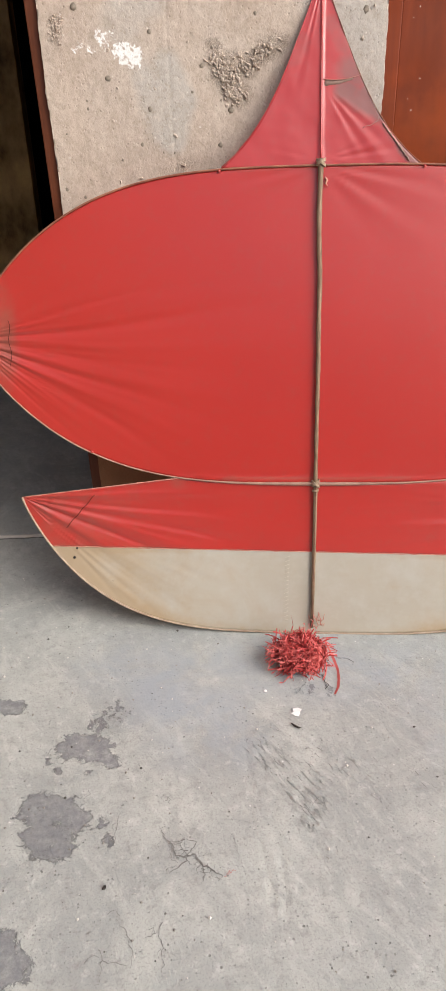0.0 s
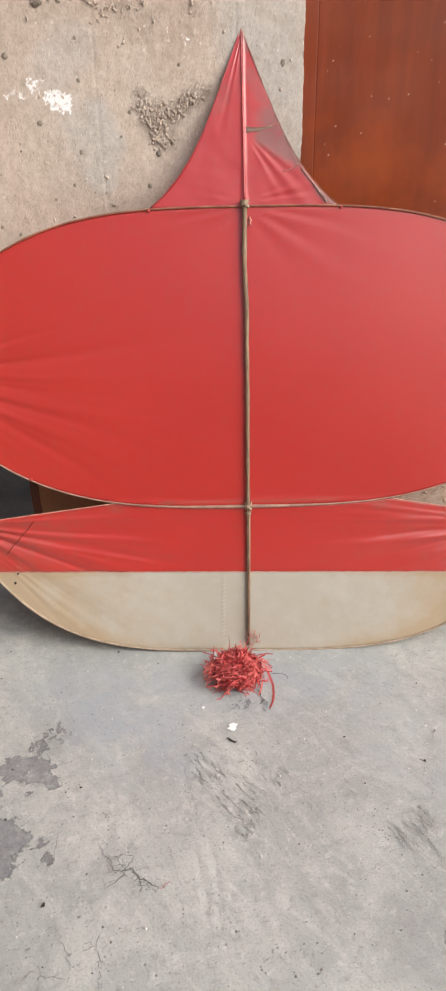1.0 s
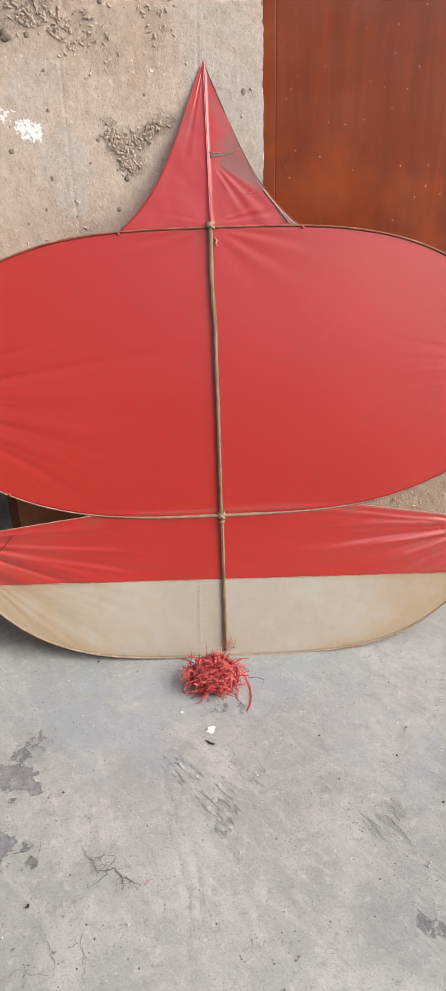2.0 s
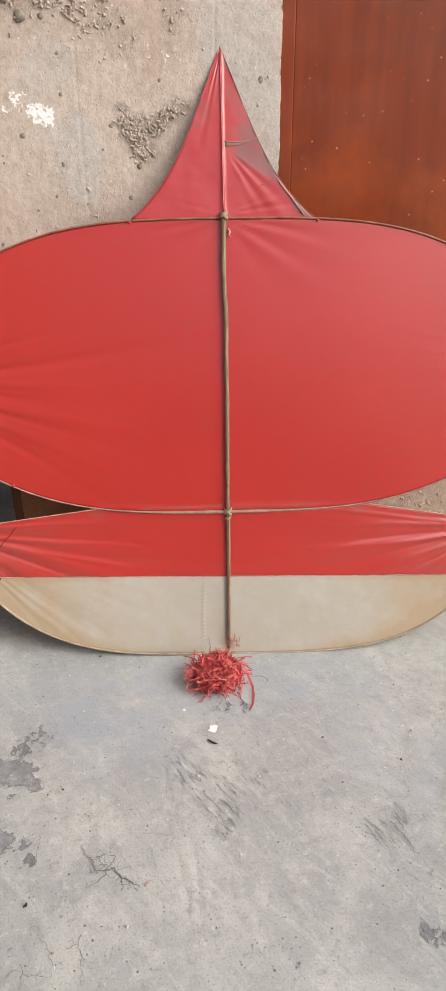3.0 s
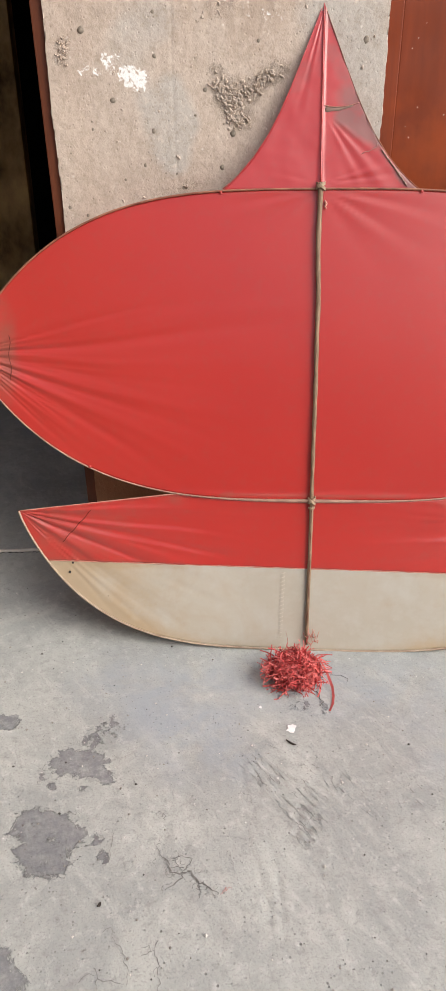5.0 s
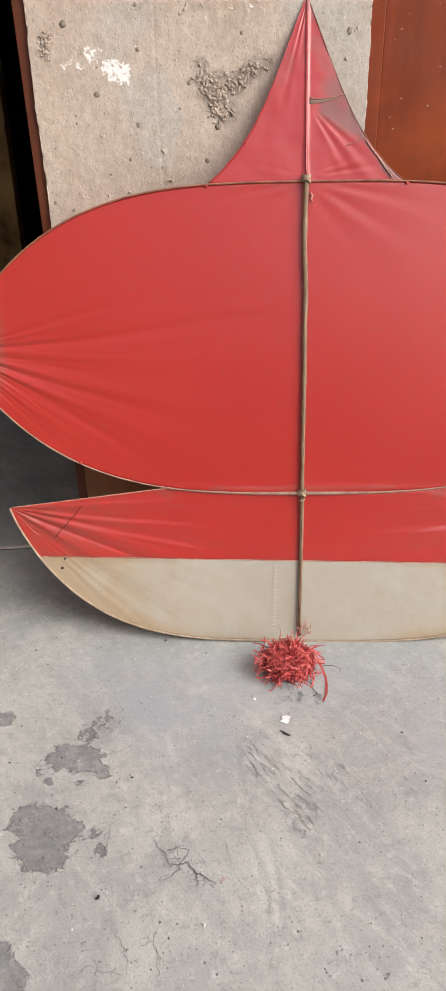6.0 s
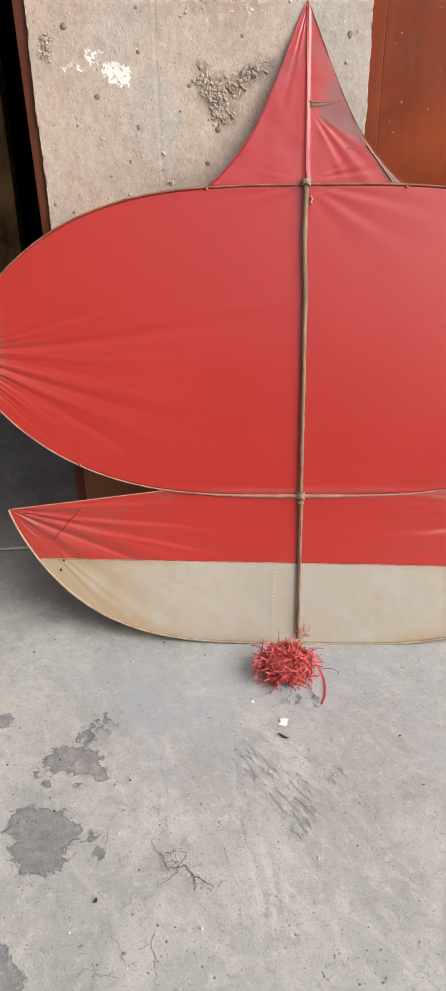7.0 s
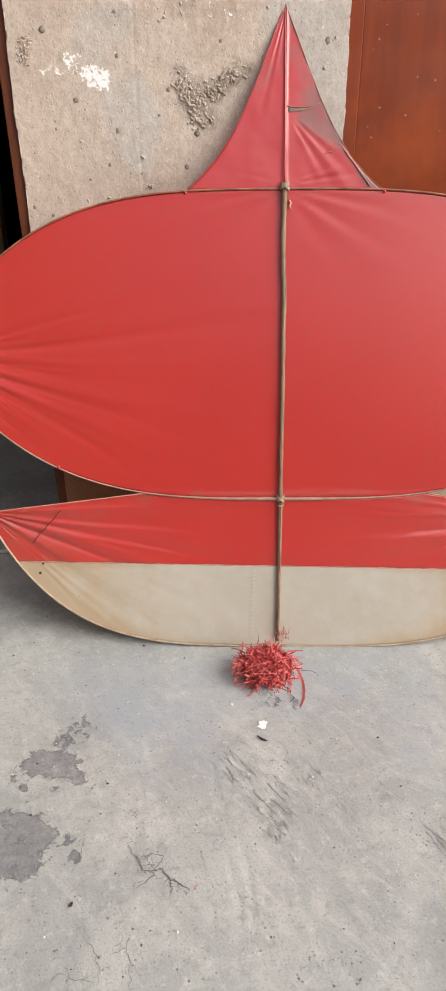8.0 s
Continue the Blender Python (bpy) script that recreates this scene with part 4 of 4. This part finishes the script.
def curl(rnd, spread):
    """One crinkled strip that wanders over the tassel's surface."""
    d = Vector((rnd.gauss(0, 1), rnd.gauss(0, 1), rnd.gauss(0.25, 0.9))).normalized()
    tang = d.orthogonal()
    tang.rotate(Matrix.Rotation(rnd.uniform(0, 6.28), 3, d))
    pts, rad = [], rnd.uniform(0.78, 1.04)
    for i in range(rnd.randint(6, 10)):
        p = HEART + Vector([a * b for a, b in zip(d, RADII)]) * rad
        p += Vector((rnd.gauss(0, 0.003), rnd.gauss(0, 0.003), rnd.gauss(0, 0.004)))
        p.z = max(p.z, 0.004 + 0.004 * rnd.random())
        pts.append(p)
        d = (d + tang * rnd.uniform(0.10, 0.22)).normalized()
        tang = (tang + Vector((rnd.gauss(0, 0.28), rnd.gauss(0, 0.28), rnd.gauss(0, 0.28)))).normalized()
        rad = min(rad * rnd.uniform(0.95, 1.08), spread)
    return pts


bm = bmesh.new()
for i in range(230):
    strip_mesh(bm, [to_kite @ p for p in curl(rnd, 1.0)], rnd.uniform(0.0028, 0.0042), rnd)
for i in range(780):
    d = Vector((rnd.gauss(-0.1, 1), rnd.gauss(-0.2, 1), rnd.gauss(0.35, 0.8))).normalized()
    p = HEART + Vector([a * b for a, b in zip(d, RADII)]) * rnd.uniform(0.66, 0.96)
    way = (Vector((rnd.gauss(0, 1), rnd.gauss(0, 1), rnd.gauss(0, 1))).normalized() + 0.10 * d).normalized()
    way = (way - 0.65 * d * way.dot(d)).normalized()
    bend = Vector((rnd.gauss(0, 1), rnd.gauss(0, 1), rnd.gauss(-0.3, 1))) * rnd.uniform(0.18, 0.46)
    step, pts = rnd.uniform(0.0060, 0.0100), []
    for j in range(rnd.randint(5, 8)):
        p = p + way * step
        way = (way + bend).normalized()
        if rnd.random() < 0.3:
            bend = -1.5 * bend
        p.z = max(p.z, 0.004)
        pts.append(to_kite @ p)
    strip_mesh(bm, pts, rnd.uniform(0.0024, 0.0038), rnd)
tassel = part("tassel", bm, M_STRIP, kite, "bunch of crinkled red paper strips")
tassel["kind"] = "stuff"
core = blob(0.05, 3.3, (1.45, 0.95, 0.75), 2)
bmesh.ops.transform(core, matrix=to_kite @ Matrix.Translation(HEART), verts=core.verts)
part("tassel_core", core, M_STRIP, tassel)


def loose(points, width):
    bm = bmesh.new()
    strip_mesh(bm, [to_kite @ Vector(p) for p in points], width, rnd)
    return part("loose_strip", bm, M_STRIP, tassel)


loose([(0.285, 1.735, 0.050), (0.300, 1.70, 0.030), (0.309, 1.66, 0.012), (0.306, 1.63, 0.006), (0.298, 1.60, 0.005), (0.284, 1.575, 0.004)], 0.008)
loose([(0.27, 1.72, 0.040), (0.282, 1.68, 0.014), (0.272, 1.65, 0.006), (0.262, 1.63, 0.005)], 0.004)
loose([(0.17, 1.70, 0.010), (0.15, 1.690, 0.006), (0.13, 1.686, 0.005), (0.115, 1.685, 0.005)], 0.005)
for i in range(34):
    a = rnd.uniform(math.radians(100), math.radians(250)) if i < 25 else rnd.uniform(math.radians(-70), math.radians(20))
    d = Vector((math.cos(a), 0.5 * math.sin(a), rnd.uniform(-0.1, 0.6)))
    p0 = HEART + Vector([x * y for x, y in zip(d, RADII)]) * 0.9
    pts = []
    for j in range(5):
        p = p0 + d * 0.009 * j + Vector((rnd.gauss(0, .004), rnd.gauss(0, .004), rnd.gauss(0, .004) - 0.002 * j * j * 0.5))
        p.z = max(p.z, 0.005)
        pts.append(p)
    loose(pts, rnd.uniform(0.0024, 0.0040))
# frayed tuft where the tassel is tied to the spine
for i in range(16):
    p = Vector((rnd.uniform(-0.004, 0.03), rnd.uniform(0.015, 0.045), 0.012))
    q = p + Vector((rnd.uniform(-0.02, 0.02), rnd.uniform(0.0, 0.04), rnd.uniform(0.0, 0.008)))
    part("tuft", tube([p, (p + q) / 2 + Vector((rnd.gauss(0, .004), 0, 0.004)), q], [0.0011, 0.0011, 0.0005], 5), M_HEM, kite)


# ---- litter on the floor ----
def flat_scrap(name, x, y, size, material, label, category, seed, sides=9, z=0.003):
    bm = bmesh.new()
    vs = []
    for i in range(sides):
        a = 2 * math.pi * i / sides
        r = size * (0.78 + 0.95 * noise.noise(Vector((math.cos(a) * 2.3 + seed, math.sin(a) * 2.3, seed))))
        vs.append(bm.verts.new((r * math.cos(a), r * math.sin(a) * 1.25, 0.0012 * math.sin(3 * a))))
    bm.faces.new(vs)
    bmesh.ops.triangulate(bm, faces=list(bm.faces))
    bmesh.ops.solidify(bm, geom=list(bm.faces), thickness=-0.0008)
    ob = part(name, bm, material, None, smooth=False)
    ob.location = (x, y, z)
    return tagged(ob, label, category)


flat_scrap("paper_scrap", 0.172, 1.520, 0.0135, M_PAPER, "small torn scrap of white paper on the floor", "paper", 2.2, 15)
flat_scrap("paper_scrap", 0.098, 1.605, 0.0045, M_PAPER, "tiny white paper crumb on the floor", "paper", 4.2, 7)
flat_scrap("dark_scrap", -0.295, 1.067, 0.0060, M_CHAR, "small dark charred scrap on the floor", "scrap", 5.1, 8, 0.004)
twig = part("twig", tube([(0.152, 1.483, 0.004), (0.160, 1.471, 0.006), (0.169, 1.465, 0.005), (0.176, 1.464, 0.004)], [0.0012, 0.003, 0.0026, 0.0008], 6), M_CHAR)
tagged(twig, "short dark curled twig on the floor", "twig")
wire = part("thread_scrap", tube([(0.262, 1.655, 0.0035), (0.270, 1.640, 0.004), (0.266, 1.628, 0.003), (0.275, 1.612, 0.004), (0.262, 1.598, 0.0035)], [0.0009] * 5, 5), M_CHAR)
tagged(wire, "dark crumpled thread beside the tassel", "thread")
hair = part("thread_scrap", tube([(0.315, 1.72, 0.003), (0.345, 1.715, 0.004), (0.362, 1.70, 0.003), (0.358, 1.688, 0.003)], [0.0006] * 4, 5), M_CHAR)
tagged(hair, "fine dark thread curled beside the tassel", "thread")

rg = random.Random(5)
gv, gf = [], []
for i in range(430):
    x, y = rg.uniform(-0.75, 0.85), rg.uniform(0.8, 2.25)
    r = rg.choice((0.0012, 0.0014, 0.0018, 0.0023, 0.0030, 0.0038)) * rg.uniform(0.8, 1.2)
    k = len(gv)
    for dx, dy, dz in ((1, 0, .6), (-.9, .2, .6), (0.1, 1, .6), (0, -1.1, .6), (0.1, 0, 1.5), (0, 0, -.3)):
        gv.append((x + r * dx * rg.uniform(.7, 1.3), y + r * dy * rg.uniform(.7, 1.3), 0.0012 + r * dz))
    gf += [(k + a, k + b, k + c) for a, b, c in ((0, 2, 4), (2, 1, 4), (1, 3, 4), (3, 0, 4), (2, 0, 5), (1, 2, 5), (3, 1, 5), (0, 3, 5))]
tagged(new("grit", mesh_of("grit", gv, gf, M_GRIT)), "scattered grit and plaster crumbs on the concrete floor", "grit", kind="stuff")


# cracks: thin dirt-filled lines with branches
def crack(points, width, seed, name="crack", material=None):
    bm, r, last = bmesh.new(), random.Random(seed), None
    pts = [Vector((*points[0], 0))]
    for a, b in zip(points, points[1:]):
        steps = max(2, int(math.hypot(b[0] - a[0], b[1] - a[1]) / 0.006))
        for i in range(1, steps + 1):
            pts.append(Vector((a[0] + (b[0] - a[0]) * i / steps + r.gauss(0, .0022), a[1] + (b[1] - a[1]) * i / steps + r.gauss(0, .0018), 0)))
    for i, p in enumerate(pts):
        t = (pts[min(i + 1, len(pts) - 1)] - pts[max(i - 1, 0)]).normalized()
        side = Vector((-t.y, t.x, 0)) * width * 0.7 * r.uniform(0.25, 1.0) * min(1, 0.3 + 1.4 * (1 - i / len(pts)))
        row = (bm.verts.new(p + side + Vector((0, 0, .0026))), bm.verts.new(p - side + Vector((0, 0, .0026))))
        if last:
            bm.faces.new((last[0], last[1], row[1], row[0]))
        last = row
    return part(name, bm, material or M_CRACK, floor, smooth=False)


CRACKS = [([(-0.125, 1.128), (-0.145, 1.13), (-0.155, 1.158), (-0.172, 1.176), (-0.179, 1.205)], 0.0034), ([(-0.125, 1.128), (-0.105, 1.149), (-0.102, 1.162), (-0.13, 1.167), (-0.152, 1.161)], 0.0028),
          ([(-0.125, 1.128), (-0.106, 1.132), (-0.092, 1.11), (-0.064, 1.087), (-0.043, 1.073)], 0.0046), ([(-0.092, 1.11), (-0.087, 1.094), (-0.091, 1.068)], 0.0024), ([(-0.121, 1.117), (-0.145, 1.103), (-0.16, 1.091)], 0.0028),
          ([(-0.12, 1.14), (-0.135, 1.148), (-0.15, 1.142)], 0.0022), ([(-0.171, 1.271), (-0.163, 1.281), (-0.158, 1.26)], 0.0018), ([(-0.264, 1.001), (-0.239, 0.966), (-0.23, 0.935), (-0.231, 0.906)], 0.0014),
          ([(-0.295, 0.944), (-0.287, 0.922), (-0.236, 0.909)], 0.0014), ([(-0.287, 0.922), (-0.29, 0.894)], 0.0013), ([(-0.173, 0.988), (-0.181, 0.968), (-0.172, 0.939), (-0.174, 0.914), (-0.174, 0.885)], 0.0016),
          ([(-0.181, 0.968), (-0.203, 0.961)], 0.0013), ([(-0.386, 1.308), (-0.368, 1.293), (-0.354, 1.305)], 0.0012), ([(-0.291, 1.18), (-0.28, 1.168), (-0.279, 1.243)], 0.0014),
          ([(0.178, 1.25), (0.153, 1.215), (0.168, 1.194)], 0.0014), ([(-0.458, 1.451), (-0.467, 1.418)], 0.0014), ([(-0.44, 1.42), (-0.415, 1.43), (-0.40, 1.40)], 0.0012)]
rc = random.Random(3)
for i, (pts, w) in enumerate(CRACKS):
    crack(pts, w * (0.85 if i < 6 else 1.0), i)
    for j in range(4 if i < 6 else 1):
        x, y = rc.choice(pts)
        a, l = rc.uniform(0, 6.28), rc.uniform(0.008, 0.022)
        x, y = x + rc.gauss(0, 0.006), y + rc.gauss(0, 0.006)
        crack([(x, y), (x + l * math.cos(a), y + l * math.sin(a)), (x + 1.5 * l * math.cos(a + 0.6), y + 1.5 * l * math.sin(a + 0.6))], 0.0010, 200 + 10 * i + j)

# faint scratches left by tools
rs = random.Random(12)
SCRATCHES = [((0.051, 1.38), (0.10, 1.285), (0.15, 1.177)), ((0.02, 1.33), (0.03, 1.22), (0.051, 1.06)), ((0.40, 1.47), (0.435, 1.38)), ((0.455, 1.42), (0.47, 1.33)), ((0.10, 1.40), (0.20, 1.32), (0.27, 1.24)), ((-0.02, 1.18), (-0.01, 1.10)),
             ((-0.44, 1.36), (-0.40, 1.30)), ((0.33, 1.35), (0.36, 1.24))]
for i, pts in enumerate(SCRATCHES):
    crack(pts, 0.0011, 40 + i, "scratch", M_SCRATCH)
for i in range(120):
    f = rs.random()
    cx, cy = (0.05 + 0.40 * f, 1.40 - 0.10 * f) if i % 3 else (0.15, 1.24)
    x, y, a, l = rs.gauss(cx, 0.02), rs.gauss(cy, 0.035), rs.uniform(-1.25, -0.7), rs.uniform(0.005, 0.022)
    crack([(x, y), (x + l * math.cos(a), y + l * math.sin(a))], rs.uniform(0.0007, 0.0018), 90 + i, "scratch", M_SCRATCH if i % 4 else M_CRACK)
# a comb of parallel scratches where something heavy was dragged
for i in range(22):
    x, y, l = 0.488 + 0.0046 * i + rs.gauss(0, 0.0016), 1.150 + 0.0018 * i + rs.gauss(0, 0.016), rs.uniform(0.03, 0.11)
    crack([(x, y), (x + 0.20 * l, y - 0.5 * l), (x + 0.36 * l, y - l)], rs.uniform(0.0012, 0.0024), 300 + i, "scratch", M_SCRATCH if i % 2 else M_CRACK)
# a faint red rub mark at the crack's end
for i in range(5):
    crack([(-0.046 + 0.004 * i, 1.074 + 0.002 * i), (-0.038 + 0.004 * i, 1.083 + 0.0015 * i)], 0.0016, 500 + i, "red_mark", M_RUB)
# dark line along the joint before the threshold
crack([(-1.38, 2.474), (-1.05, 2.470), (-0.80, 2.476), (-0.58, 2.472), (-0.42, 2.475)], 0.0050, 520, "joint_line", M_CHAR)
